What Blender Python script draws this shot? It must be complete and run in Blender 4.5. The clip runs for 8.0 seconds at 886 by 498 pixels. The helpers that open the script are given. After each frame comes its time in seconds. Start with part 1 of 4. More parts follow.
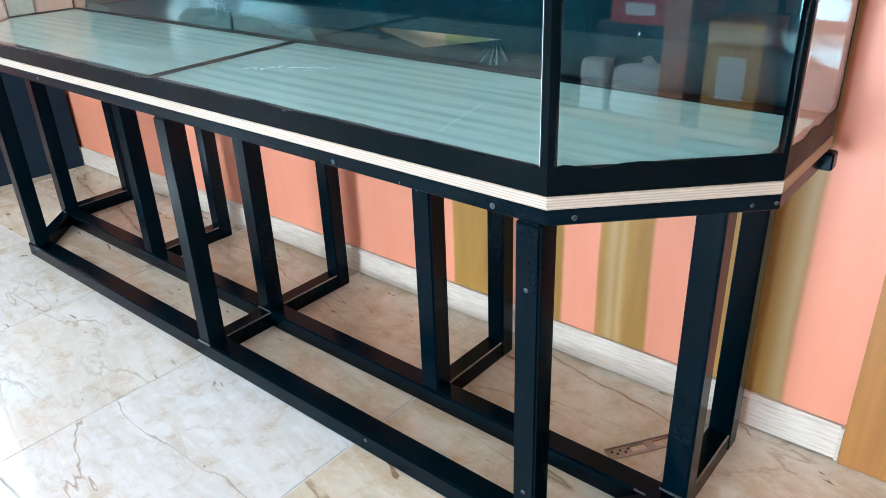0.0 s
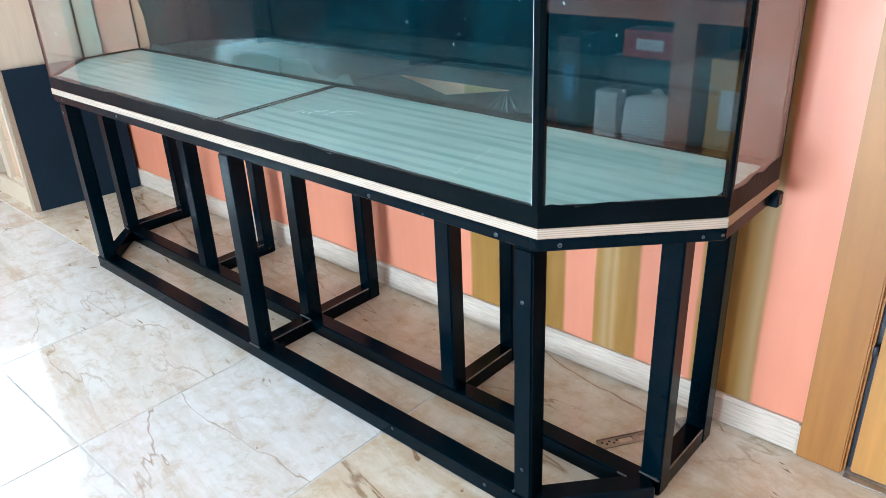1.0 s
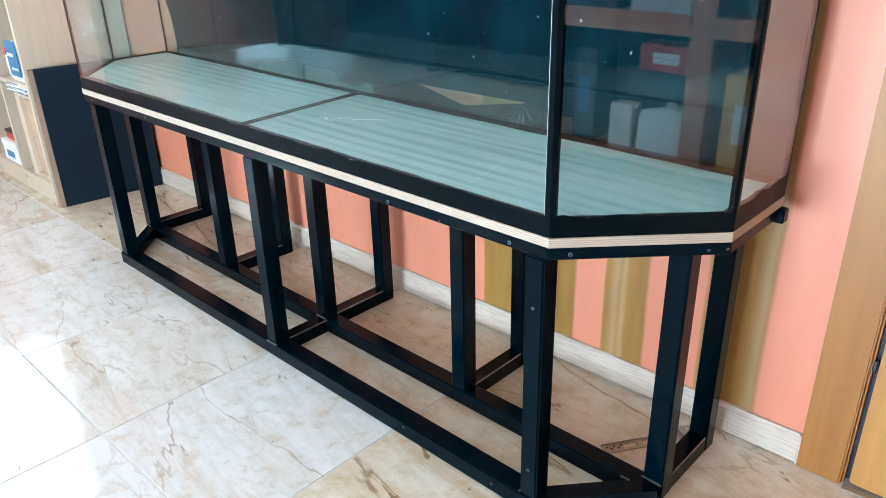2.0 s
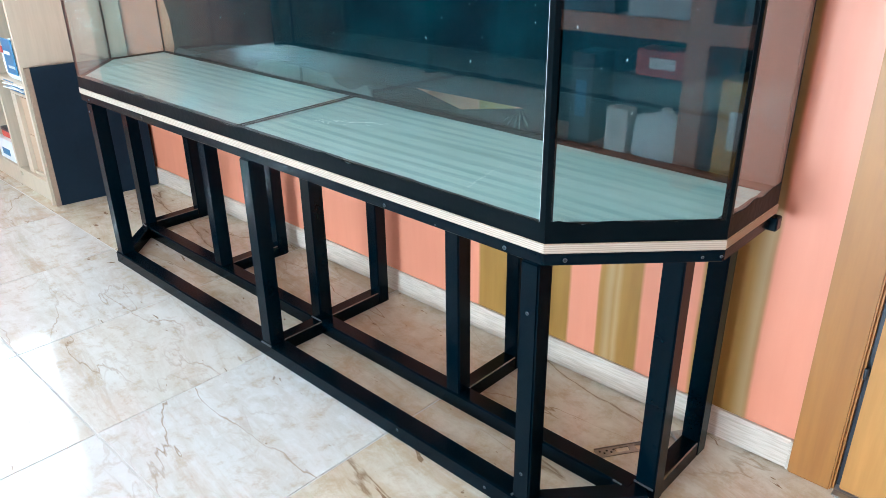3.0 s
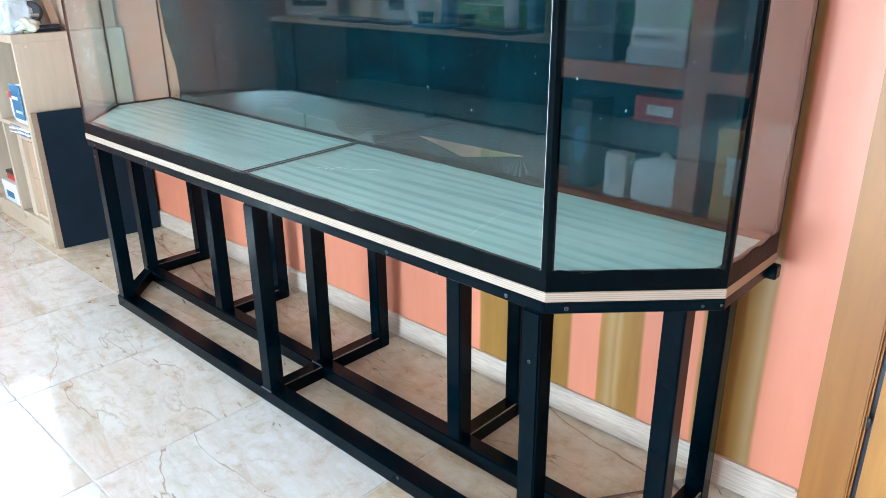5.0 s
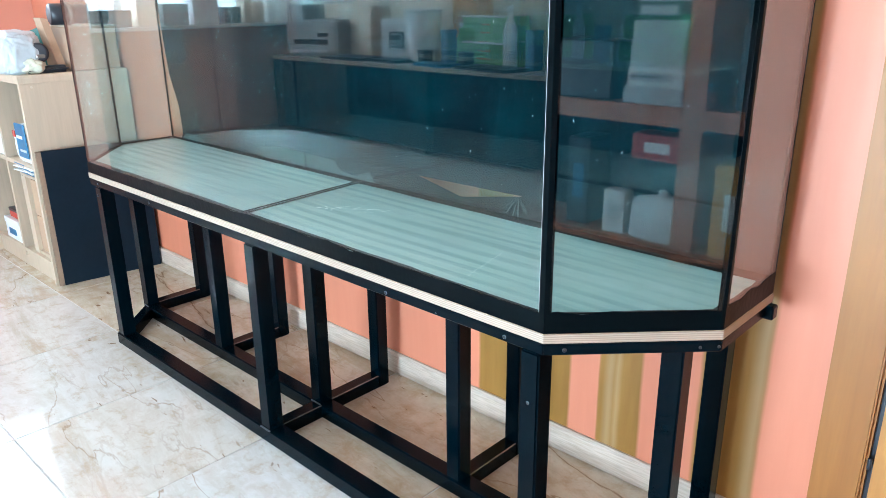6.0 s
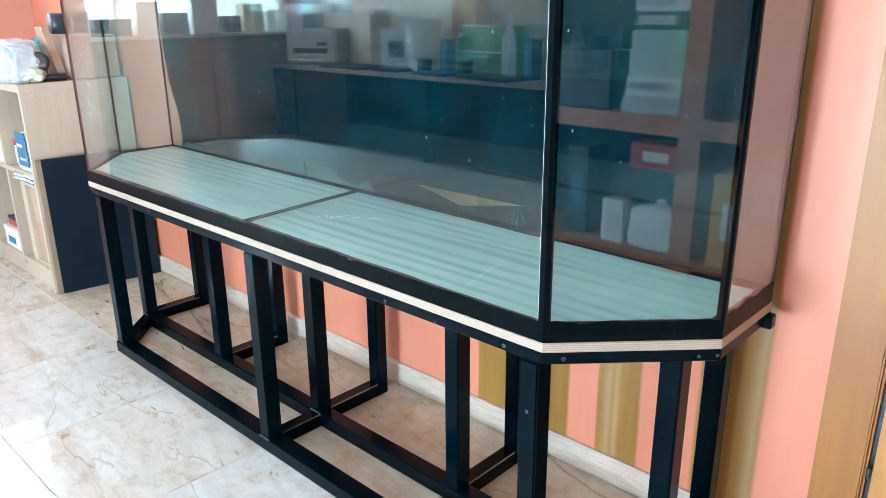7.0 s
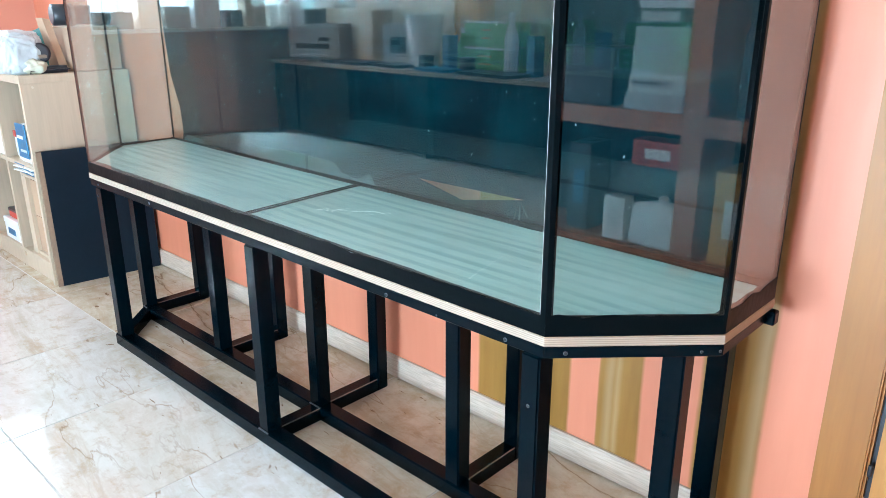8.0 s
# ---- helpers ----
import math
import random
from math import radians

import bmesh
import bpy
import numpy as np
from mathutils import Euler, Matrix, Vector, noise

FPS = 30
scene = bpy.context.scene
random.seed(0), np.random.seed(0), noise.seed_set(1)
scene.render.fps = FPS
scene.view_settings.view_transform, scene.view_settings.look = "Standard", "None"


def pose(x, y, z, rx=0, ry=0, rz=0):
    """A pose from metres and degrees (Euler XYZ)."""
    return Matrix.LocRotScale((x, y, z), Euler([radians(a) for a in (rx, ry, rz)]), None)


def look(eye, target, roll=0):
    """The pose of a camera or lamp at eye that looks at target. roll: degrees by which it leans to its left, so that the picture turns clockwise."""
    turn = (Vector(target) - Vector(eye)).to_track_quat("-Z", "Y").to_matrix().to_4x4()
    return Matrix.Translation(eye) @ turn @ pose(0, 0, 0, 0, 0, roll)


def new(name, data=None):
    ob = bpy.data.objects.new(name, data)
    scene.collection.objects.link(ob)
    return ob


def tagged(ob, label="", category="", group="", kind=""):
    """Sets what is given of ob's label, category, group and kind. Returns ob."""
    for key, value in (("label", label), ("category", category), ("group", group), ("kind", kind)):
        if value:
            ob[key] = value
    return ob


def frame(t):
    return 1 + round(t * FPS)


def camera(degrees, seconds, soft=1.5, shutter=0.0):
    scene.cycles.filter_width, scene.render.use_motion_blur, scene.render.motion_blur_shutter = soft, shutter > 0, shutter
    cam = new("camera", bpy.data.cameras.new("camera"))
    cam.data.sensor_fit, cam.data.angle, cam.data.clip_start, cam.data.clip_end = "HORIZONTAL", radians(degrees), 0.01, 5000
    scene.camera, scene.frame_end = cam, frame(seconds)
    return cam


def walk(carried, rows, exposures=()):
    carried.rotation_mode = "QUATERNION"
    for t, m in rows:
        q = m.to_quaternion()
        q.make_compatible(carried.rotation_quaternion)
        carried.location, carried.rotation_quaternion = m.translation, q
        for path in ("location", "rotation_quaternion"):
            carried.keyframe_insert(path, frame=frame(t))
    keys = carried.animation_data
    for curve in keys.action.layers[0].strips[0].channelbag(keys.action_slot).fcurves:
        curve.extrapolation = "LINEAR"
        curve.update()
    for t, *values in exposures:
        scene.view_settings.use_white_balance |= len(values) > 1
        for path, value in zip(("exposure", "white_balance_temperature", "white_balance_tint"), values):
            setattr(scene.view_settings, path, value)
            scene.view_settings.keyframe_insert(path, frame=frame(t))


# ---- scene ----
cam = camera(61.9, 8.0, soft=0.85)
PATH = [
    (0, (0.4, 0.253, 1.151), (-0.766, 1.615, 0.265), -2.2),
    (0.5, (0.515, 0.148, 1.239), (-0.678, 1.498, 0.371), -2.7),
    (1, (0.595, 0.07, 1.295), (-0.637, 1.396, 0.445), -2.6),
    (1.5, (0.624, 0.032, 1.314), (-0.631, 1.342, 0.472), -2.0),
    (3, (0.632, 0.02, 1.334), (-0.619, 1.338, 0.499), -0.7),
    (3.5, (0.63, 0.02, 1.331), (-0.62, 1.336, 0.491), -0.7),
    (4, (0.632, 0.024, 1.331), (-0.622, 1.339, 0.496), -0.8),
    (4.5, (0.631, 0.016, 1.343), (-0.633, 1.346, 0.546), -0.7),
    (5, (0.632, 0.013, 1.353), (-0.647, 1.364, 0.619), -0.5),
    (6.5, (0.642, 0.007, 1.38), (-0.661, 1.385, 0.747), -0.6),
    (7, (0.642, 0.005, 1.379), (-0.66, 1.386, 0.75), -0.5),
    (7.5, (0.641, 0.005, 1.372), (-0.661, 1.385, 0.74), -0.3),
    (8, (0.635, 0.006, 1.366), (-0.666, 1.386, 0.731), -0.0),
]
walk(cam, [(t, look(eye, target, roll)) for t, eye, target, roll in PATH], exposures=((0.0, 1.80, 5320, 1), (2.0, 1.70, 5320, 1), (8.0, 1.76, 5320, 1)))

# ---- light ----
world = bpy.data.worlds.new("sky")
scene.world = world
world.use_nodes = True
wn = world.node_tree.nodes
sky = wn.new("ShaderNodeTexSky")
sky.sky_type = "NISHITA"
sky.sun_disc = False
sky.sun_elevation, sky.sun_rotation = radians(48), radians(-100)
world.node_tree.links.new(sky.outputs[0], wn["Background"].inputs[0])
wn["Background"].inputs[1].default_value = 0.12


def window_light(name, m, w, h, watts, colour):
    lamp = bpy.data.lights.new(name, "AREA")
    lamp.shape, lamp.size, lamp.size_y, lamp.energy, lamp.color = "RECTANGLE", w, h, watts, colour
    ob = new(name, lamp)
    ob.matrix_world = m
    return ob


# ---- materials ----
def material(name):
    m = bpy.data.materials.new(name)
    m.use_nodes = True
    nt = m.node_tree
    return m, nt, nt.nodes["Principled BSDF"]


def node(nt, kind, **sets):
    n = nt.nodes.new(kind)
    for k, v in sets.items():
        n.inputs[k].default_value = v
    return n


def coords(nt, scale=(1, 1, 1), per_object=False):
    tc = nt.nodes.new("ShaderNodeTexCoord")
    mp = nt.nodes.new("ShaderNodeMapping")
    mp.inputs["Scale"].default_value = scale
    nt.links.new(tc.outputs["Object"], mp.inputs["Vector"])
    if per_object:
        info = nt.nodes.new("ShaderNodeObjectInfo")
        mul = nt.nodes.new("ShaderNodeMath")
        mul.operation = "MULTIPLY"
        mul.inputs[1].default_value = 57.0
        nt.links.new(info.outputs["Random"], mul.inputs[0])
        nt.links.new(mul.outputs[0], mp.inputs["Location"])
    return mp.outputs[0]


def mixed(nt, fac, a, b, mode="MIX"):
    n = nt.nodes.new("ShaderNodeMix")
    n.data_type, n.blend_type = "RGBA", mode
    for sock, v in ((n.inputs[0], fac), (n.inputs[6], a), (n.inputs[7], b)):
        if isinstance(v, bpy.types.NodeSocket):
            nt.links.new(v, sock)
        elif isinstance(v, (int, float)):
            sock.default_value = v
        else:
            sock.default_value = (*v, 1)
    return n.outputs[2]


def ramp(nt, fac, stops, mode="LINEAR"):
    n = nt.nodes.new("ShaderNodeValToRGB")
    n.color_ramp.interpolation = mode
    e = n.color_ramp.elements
    while len(e) < len(stops):
        e.new(0.5)
    for el, (p, c) in zip(e, stops):
        el.position = p
        el.color = (c, c, c, 1) if isinstance(c, (int, float)) else (*c, 1)
    nt.links.new(fac, n.inputs[0])
    return n.outputs[0]


def noise_tex(nt, vec, scale, detail=4, rough=0.55, warp=0.0):
    n = node(nt, "ShaderNodeTexNoise", Scale=scale, Detail=detail, Roughness=rough, Distortion=warp)
    nt.links.new(vec, n.inputs["Vector"])
    return n.outputs[0]


def bumped(nt, bsdf, height, strength, distance=0.002):
    b = node(nt, "ShaderNodeBump", Strength=strength, Distance=distance)
    nt.links.new(height, b.inputs["Height"])
    nt.links.new(b.outputs[0], bsdf.inputs["Normal"])


def surface(name, colour, rough=0.5, metal=0.0, vary=0.15, scale=6.0, stretch=(1, 1, 1), fine=80.0, bump=0.08, coat=0.0, second=None, per_object=False):
    """A general surface: a base colour that varies at two scales, with fine relief and uneven gloss."""
    m, nt, b = material(name)
    vec = coords(nt, stretch, per_object)
    big, small = noise_tex(nt, vec, scale), noise_tex(nt, vec, fine, 3)
    dark = second or tuple(c * (1 - vary) for c in colour)
    c = mixed(nt, ramp(nt, big, ((0.3, 0.0), (0.7, 1.0))), dark, colour)
    c = mixed(nt, 0.35, c, mixed(nt, small, tuple(x * (1 - vary) for x in colour), tuple(min(1, x * (1 + vary)) for x in colour)))
    nt.links.new(c, b.inputs["Base Color"])
    nt.links.new(ramp(nt, big, ((0.2, max(0.02, rough * 0.8)), (0.8, min(1, rough * 1.2)))), b.inputs["Roughness"])
    b.inputs["Metallic"].default_value = metal
    b.inputs["Coat Weight"].default_value = coat
    b.inputs["Coat Roughness"].default_value = 0.1
    if bump:
        bumped(nt, b, small, bump)
    return m


def marble_tile(name, warm):
    """Polished cream porcelain with warm clouds, tan stains and long broken brown veins, another cut for each tile; warm: how far the tan goes."""
    m, nt, b = material(name)
    vec = coords(nt, (1, 1, 1), True)
    turn = nt.nodes.new("ShaderNodeMapping")
    turn.inputs["Rotation"].default_value = (0, 0, radians(7))
    nt.links.new(vec, turn.inputs["Vector"])
    run = nt.nodes.new("ShaderNodeMapping")
    run.inputs["Scale"].default_value = (0.27, 1.1, 1)
    nt.links.new(turn.outputs[0], run.inputs["Vector"])
    flow = run.outputs[0]
    clouds = noise_tex(nt, flow, 3.0, 12, 0.68, 0.4)
    c = ramp(nt, clouds, ((0.30, (0.47, 0.40, 0.32)), (0.40, (0.56, 0.52, 0.465)), (0.48, (0.64, 0.625, 0.60)), (0.53, (0.58, 0.55, 0.505)), (0.58, (0.645, 0.635, 0.615)), (0.70, (0.70, 0.705, 0.705))))
    mottle = noise_tex(nt, vec, 12, 10, 0.72, 0.3)
    c = mixed(nt, ramp(nt, mottle, ((0.33, 0.85), (0.485 + 0.045 * warm, 0.0))), c, (0.47, 0.385, 0.285))
    c = mixed(nt, ramp(nt, mottle, ((0.55, 0.0), (0.66, 0.5))), c, (0.72, 0.725, 0.725))
    rust = noise_tex(nt, flow, 3.6, 11, 0.70, 0.9)
    c = mixed(nt, ramp(nt, rust, ((0.565 - 0.04 * warm, 0.0), (0.63 - 0.03 * warm, 0.36), (0.72, 0.75))), c, (0.45, 0.32, 0.20))

    def vein_set(c, scale, half, mask_scale, lo, hi, colour, warp, weight=1.0):
        wave = noise_tex(nt, flow, scale, 10, 0.49, warp)
        line = ramp(nt, wave, ((0.5 - half, 0.0), (0.5 - half * 0.3, weight), (0.5 + half * 0.3, weight), (0.5 + half, 0.0)))
        gate = ramp(nt, noise_tex(nt, flow, mask_scale, 3), ((lo, 0.0), (hi, 1.0)))
        mul = nt.nodes.new("ShaderNodeMath")
        mul.operation = "MULTIPLY"
        nt.links.new(line, mul.inputs[0])
        nt.links.new(gate, mul.inputs[1])
        return mixed(nt, mul.outputs[0], c, colour)

    c = vein_set(c, 1.35, 0.018, 1.7, 0.44, 0.56, (0.52, 0.44, 0.35), 0.1, 0.5)
    c = vein_set(c, 1.35, 0.0030, 1.7, 0.45, 0.53, (0.25, 0.175, 0.115), 0.1, 0.9)
    c = vein_set(c, 2.2, 0.0036, 2.2, 0.46, 0.54, (0.31, 0.22, 0.145), 0.15, 0.9)
    c = vein_set(c, 5.0, 0.0070, 3.0, 0.46, 0.58, (0.50, 0.45, 0.40), 0.6, 0.6)
    tick = ramp(nt, noise_tex(nt, flow, 30, 3, 0.6, 0.6), ((0.70 - 0.03 * warm, 0.0), (0.725 - 0.03 * warm, 0.9)))
    c = mixed(nt, tick, c, (0.22, 0.14, 0.085))
    batch = nt.nodes.new("ShaderNodeObjectInfo")
    c = mixed(nt, 1.0, c, ramp(nt, batch.outputs["Random"], ((0.0, (1.0, 1.0 - 0.06 * warm, 1.0 - 0.17 * warm)), (0.5, (0.99, 0.975 - 0.06 * warm, 0.95 - 0.18 * warm)), (1.0, (0.98, 0.94 - 0.05 * warm, 0.88 - 0.15 * warm)))), "MULTIPLY")
    nt.links.new(c, b.inputs["Base Color"])
    nt.links.new(ramp(nt, clouds, ((0.2, 0.055), (0.8, 0.10))), b.inputs["Roughness"])
    bumped(nt, b, noise_tex(nt, vec, 9, 2), 0.03, 0.002)
    return m


def striped_paint():
    """Salmon wall paint with hand-painted ochre stripes of uneven width; x in metres along the wall."""
    m, nt, b = material("striped_paint")
    tc = nt.nodes.new("ShaderNodeTexCoord")
    sep = nt.nodes.new("ShaderNodeSeparateXYZ")
    nt.links.new(tc.outputs["Object"], sep.inputs[0])
    vec = tc.outputs["Object"]
    wob = node(nt, "ShaderNodeMath")
    wob.operation = "MULTIPLY_ADD"
    nt.links.new(noise_tex(nt, vec, 5.0, 3), wob.inputs[0])
    wob.inputs[1].default_value = 0.012
    nt.links.new(sep.outputs[0], wob.inputs[2])
    span = node(nt, "ShaderNodeMapRange")
    span.inputs["From Min"].default_value, span.inputs["From Max"].default_value = -1.0, 0.4
    nt.links.new(wob.outputs[0], span.inputs[0])

    def at(x):
        return (x + 1.0 + 0.006) / 1.4

    stops = [(0.0, 0.0)]
    for a, c in ((-0.826, -0.69), (-0.585, -0.464), (-0.363, -0.224), (-0.060, 0.108)):
        stops += [(at(a - 0.003), 0.0), (at(a + 0.003), 1.0), (at(c - 0.005), 1.0), (at(c + 0.005), 0.0)]
    stripe = ramp(nt, span.outputs[0], stops)
    pale = ramp(nt, span.outputs[0], [(at(-0.350), 0.0), (at(-0.325), 0.32), (at(-0.310), 0.08), (at(-0.300), 0.30), (at(-0.285), 0.0), (at(0.060), 0.0), (at(0.092), 0.35), (at(0.112), 0.0)])
    streaks = noise_tex(nt, coords(nt, (1, 1, 0.12)), 26, 4)
    salmon = mixed(nt, ramp(nt, streaks, ((0.3, 0.0), (0.7, 1.0))), (0.56, 0.195, 0.108), (0.59, 0.213, 0.121))
    ochre = mixed(nt, ramp(nt, streaks, ((0.3, 0.0), (0.7, 1.0))), (0.235, 0.110, 0.014), (0.29, 0.145, 0.022))
    ochre = mixed(nt, pale, ochre, (0.50, 0.39, 0.23))
    nt.links.new(mixed(nt, stripe, salmon, ochre), b.inputs["Base Color"])
    b.inputs["Roughness"].default_value = 0.5
    bumped(nt, b, noise_tex(nt, vec, 160, 3), 0.12, 0.001)
    return m


def wood(name, dark, light, rough=0.4, along="z", ring=14.0, coat=0.2, grain=0.18):
    m, nt, b = material(name)
    st = {"x": (0.07, 1, 1), "y": (1, 0.07, 1), "z": (1, 1, 0.07)}[along]
    vec = coords(nt, st, True)
    g = noise_tex(nt, vec, ring, 5, 0.6, 1.2)
    f = noise_tex(nt, vec, ring * 9, 3, 0.6)
    c = mixed(nt, ramp(nt, g, ((0.35, 0.0), (0.5, 0.7), (0.56, 0.4), (0.7, 1.0))), dark, light)
    c = mixed(nt, ramp(nt, f, ((0.35, grain), (0.6, 0.0))), c, tuple(x * 0.6 for x in dark))
    nt.links.new(c, b.inputs["Base Color"])
    b.inputs["Roughness"].default_value = rough
    b.inputs["Coat Weight"].default_value = coat
    b.inputs["Coat Roughness"].default_value = 0.25
    bumped(nt, b, f, 0.15, 0.001)
    return m


def plies():
    """Birch plywood edge: thin light and darker layers across the height."""
    m, nt, b = material("ply_edge")
    tc = nt.nodes.new("ShaderNodeTexCoord")
    w = node(nt, "ShaderNodeTexWave", Scale=70.0, Distortion=0.6, Detail=2.0)
    w.bands_direction = "Z"
    nt.links.new(tc.outputs["Object"], w.inputs["Vector"])
    g = noise_tex(nt, coords(nt, (0.1, 0.1, 1)), 120, 4)
    c = mixed(nt, ramp(nt, w.outputs[1], ((0.25, 0.0), (0.6, 1.0))), (0.30, 0.225, 0.165), (0.42, 0.33, 0.255))
    c = mixed(nt, ramp(nt, g, ((0.3, 0.35), (0.6, 0.0))), c, (0.32, 0.24, 0.17))
    nt.links.new(c, b.inputs["Base Color"])
    b.inputs["Roughness"].default_value = 0.65
    bumped(nt, b, w.outputs[1], 0.2, 0.001)
    return m


def tank_floor_glass():
    """Bottom glass over a pale blue-green sheet: faint long streaks, smears and specks under a clear glossy face."""
    m, nt, b = material("tank_floor_glass")
    vec = coords(nt)
    wob = node(nt, "ShaderNodeTexWave", Scale=6.2, Distortion=6.0, Detail=4.0)
    wob.inputs["Detail Scale"].default_value = 0.8
    wob.bands_direction = "Y"
    nt.links.new(coords(nt, (0.10, 1, 1)), wob.inputs["Vector"])
    cloud = noise_tex(nt, vec, 4, 5, 0.6)
    gate = noise_tex(nt, coords(nt, (0.35, 1, 1)), 6, 3)
    mul = nt.nodes.new("ShaderNodeMath")
    mul.operation = "MULTIPLY"
    nt.links.new(ramp(nt, wob.outputs[1], ((0.15, 0.8), (0.6, 0.0))), mul.inputs[0])
    nt.links.new(ramp(nt, gate, ((0.38, 0.1), (0.6, 1.0))), mul.inputs[1])
    long_streak = noise_tex(nt, coords(nt, (0.10, 1, 1)), 15, 5, 0.6, 0.6)
    c = mixed(nt, mul.outputs[0], (0.47, 0.56, 0.495), (0.22, 0.33, 0.30))
    c = mixed(nt, ramp(nt, long_streak, ((0.30, 0.75), (0.47, 0.0))), c, (0.25, 0.355, 0.335))
    c = mixed(nt, ramp(nt, long_streak, ((0.55, 0.0), (0.70, 0.5))), c, (0.57, 0.63, 0.57))
    c = mixed(nt, ramp(nt, cloud, ((0.35, 0.4), (0.6, 0.0))), c, (0.36, 0.45, 0.42))
    smear = ramp(nt, noise_tex(nt, coords(nt, (1, 0.4, 1)), 9, 8, 0.7, 2.5), ((0.62, 0.0), (0.72, 0.4)))
    c = mixed(nt, smear, c, (0.50, 0.58, 0.565))
    speck = node(nt, "ShaderNodeTexVoronoi", Scale=11.0)
    nt.links.new(vec, speck.inputs["Vector"])
    c = mixed(nt, ramp(nt, speck.outputs[0], ((0.018, 0.8), (0.04, 0.0))), c, (0.10, 0.13, 0.12))
    nt.links.new(c, b.inputs["Base Color"])
    b.inputs["Roughness"].default_value = 0.3
    b.inputs["Coat Weight"].default_value = 0.8
    b.inputs["Coat Roughness"].default_value = 0.16
    bumped(nt, b, cloud, 0.03)
    return m


def stained_film():
    """Matt black-blue film with dried runs of water and small pale spots; paler clouds paint in the room's reflection.
    """
    m, nt, b = material("black_film")
    vec = coords(nt)
    runs = noise_tex(nt, coords(nt, (1, 1, 0.10)), 15, 6, 0.62, 0.8)
    cloud = noise_tex(nt, vec, 3.2, 6, 0.6, 0.8)
    # the paler cloud colour stands for the brighter room mirrored at the back
    c = mixed(nt, ramp(nt, cloud, ((0.38, 0.0), (0.68, 1.0))), (0.0001, 0.0040, 0.0068), (0.0020, 0.0150, 0.0190))
    c = mixed(nt, ramp(nt, runs, ((0.50, 0.0), (0.72, 0.5))), c, (0.004, 0.019, 0.023))
    spots = node(nt, "ShaderNodeTexVoronoi", Scale=26.0)
    nt.links.new(coords(nt, (1, 1, 0.6)), spots.inputs["Vector"])
    c = mixed(nt, ramp(nt, spots.outputs[0], ((0.03, 0.6), (0.07, 0.0))), c, (0.16, 0.22, 0.22))
    scuff = noise_tex(nt, vec, 22, 9, 0.75, 2.0)
    c = mixed(nt, ramp(nt, scuff, ((0.66, 0.0), (0.74, 0.4))), c, (0.035, 0.075, 0.08))
    nt.links.new(c, b.inputs["Base Color"])
    b.inputs["Roughness"].default_value = 0.6
    b.inputs["Specular IOR Level"].default_value = 0.03
    return m


def clear_glass(name, tint, rough=0.0, haze=(0.0, 0.0)):
    """Clear glass; haze gives the least and the most share of the face that a pale smeary layer covers."""
    m, nt, b = material(name)
    b.inputs["Base Color"].default_value = (*tint, 1)
    b.inputs["Transmission Weight"].default_value = 1.0
    b.inputs["IOR"].default_value = 1.54
    b.inputs["Roughness"].default_value = rough
    if haze[1]:
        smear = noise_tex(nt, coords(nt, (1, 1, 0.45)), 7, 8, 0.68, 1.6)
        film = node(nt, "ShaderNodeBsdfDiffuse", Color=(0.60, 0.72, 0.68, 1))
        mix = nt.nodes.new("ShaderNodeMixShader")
        nt.links.new(ramp(nt, smear, ((0.42, haze[0]), (0.68, haze[1]))), mix.inputs[0])
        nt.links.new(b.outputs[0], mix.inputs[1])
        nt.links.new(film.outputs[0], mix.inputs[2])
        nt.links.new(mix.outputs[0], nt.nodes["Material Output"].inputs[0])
    return m


def outdoors(name, strength, green):
    """Bright daylight outside a window: pale sky over soft foliage."""
    m = bpy.data.materials.new(name)
    m.use_nodes = True
    nt = m.node_tree
    nt.nodes.clear()
    out, em = nt.nodes.new("ShaderNodeOutputMaterial"), nt.nodes.new("ShaderNodeEmission")
    tc = nt.nodes.new("ShaderNodeTexCoord")
    sep = nt.nodes.new("ShaderNodeSeparateXYZ")
    nt.links.new(tc.outputs["Object"], sep.inputs[0])
    leaf = noise_tex(nt, tc.outputs["Object"], 4.5, 8, 0.72)
    add = nt.nodes.new("ShaderNodeMath")
    add.operation = "MULTIPLY_ADD"
    nt.links.new(leaf, add.inputs[0])
    add.inputs[1].default_value = 1.6
    nt.links.new(sep.outputs[2], add.inputs[2])
    half = nt.nodes.new("ShaderNodeMath")
    half.operation = "MULTIPLY"
    half.inputs[1].default_value = 0.3
    nt.links.new(add.outputs[0], half.inputs[0])
    fac = ramp(nt, half.outputs[0], ((0.0, 0.0), (0.78, 0.0), (0.92, 1.0)))
    c = mixed(nt, fac, ramp(nt, leaf, ((0.38, (0.020, 0.030, 0.018)), (0.52, (0.12, 0.15, 0.10)), (0.66, (0.42, 0.47, 0.38)))), (0.86, 0.94, 1.0))
    nt.links.new(mixed(nt, green, (0.86, 0.94, 1.0), c), em.inputs[0])
    em.inputs[1].default_value = strength
    nt.links.new(em.outputs[0], out.inputs[0])
    return m


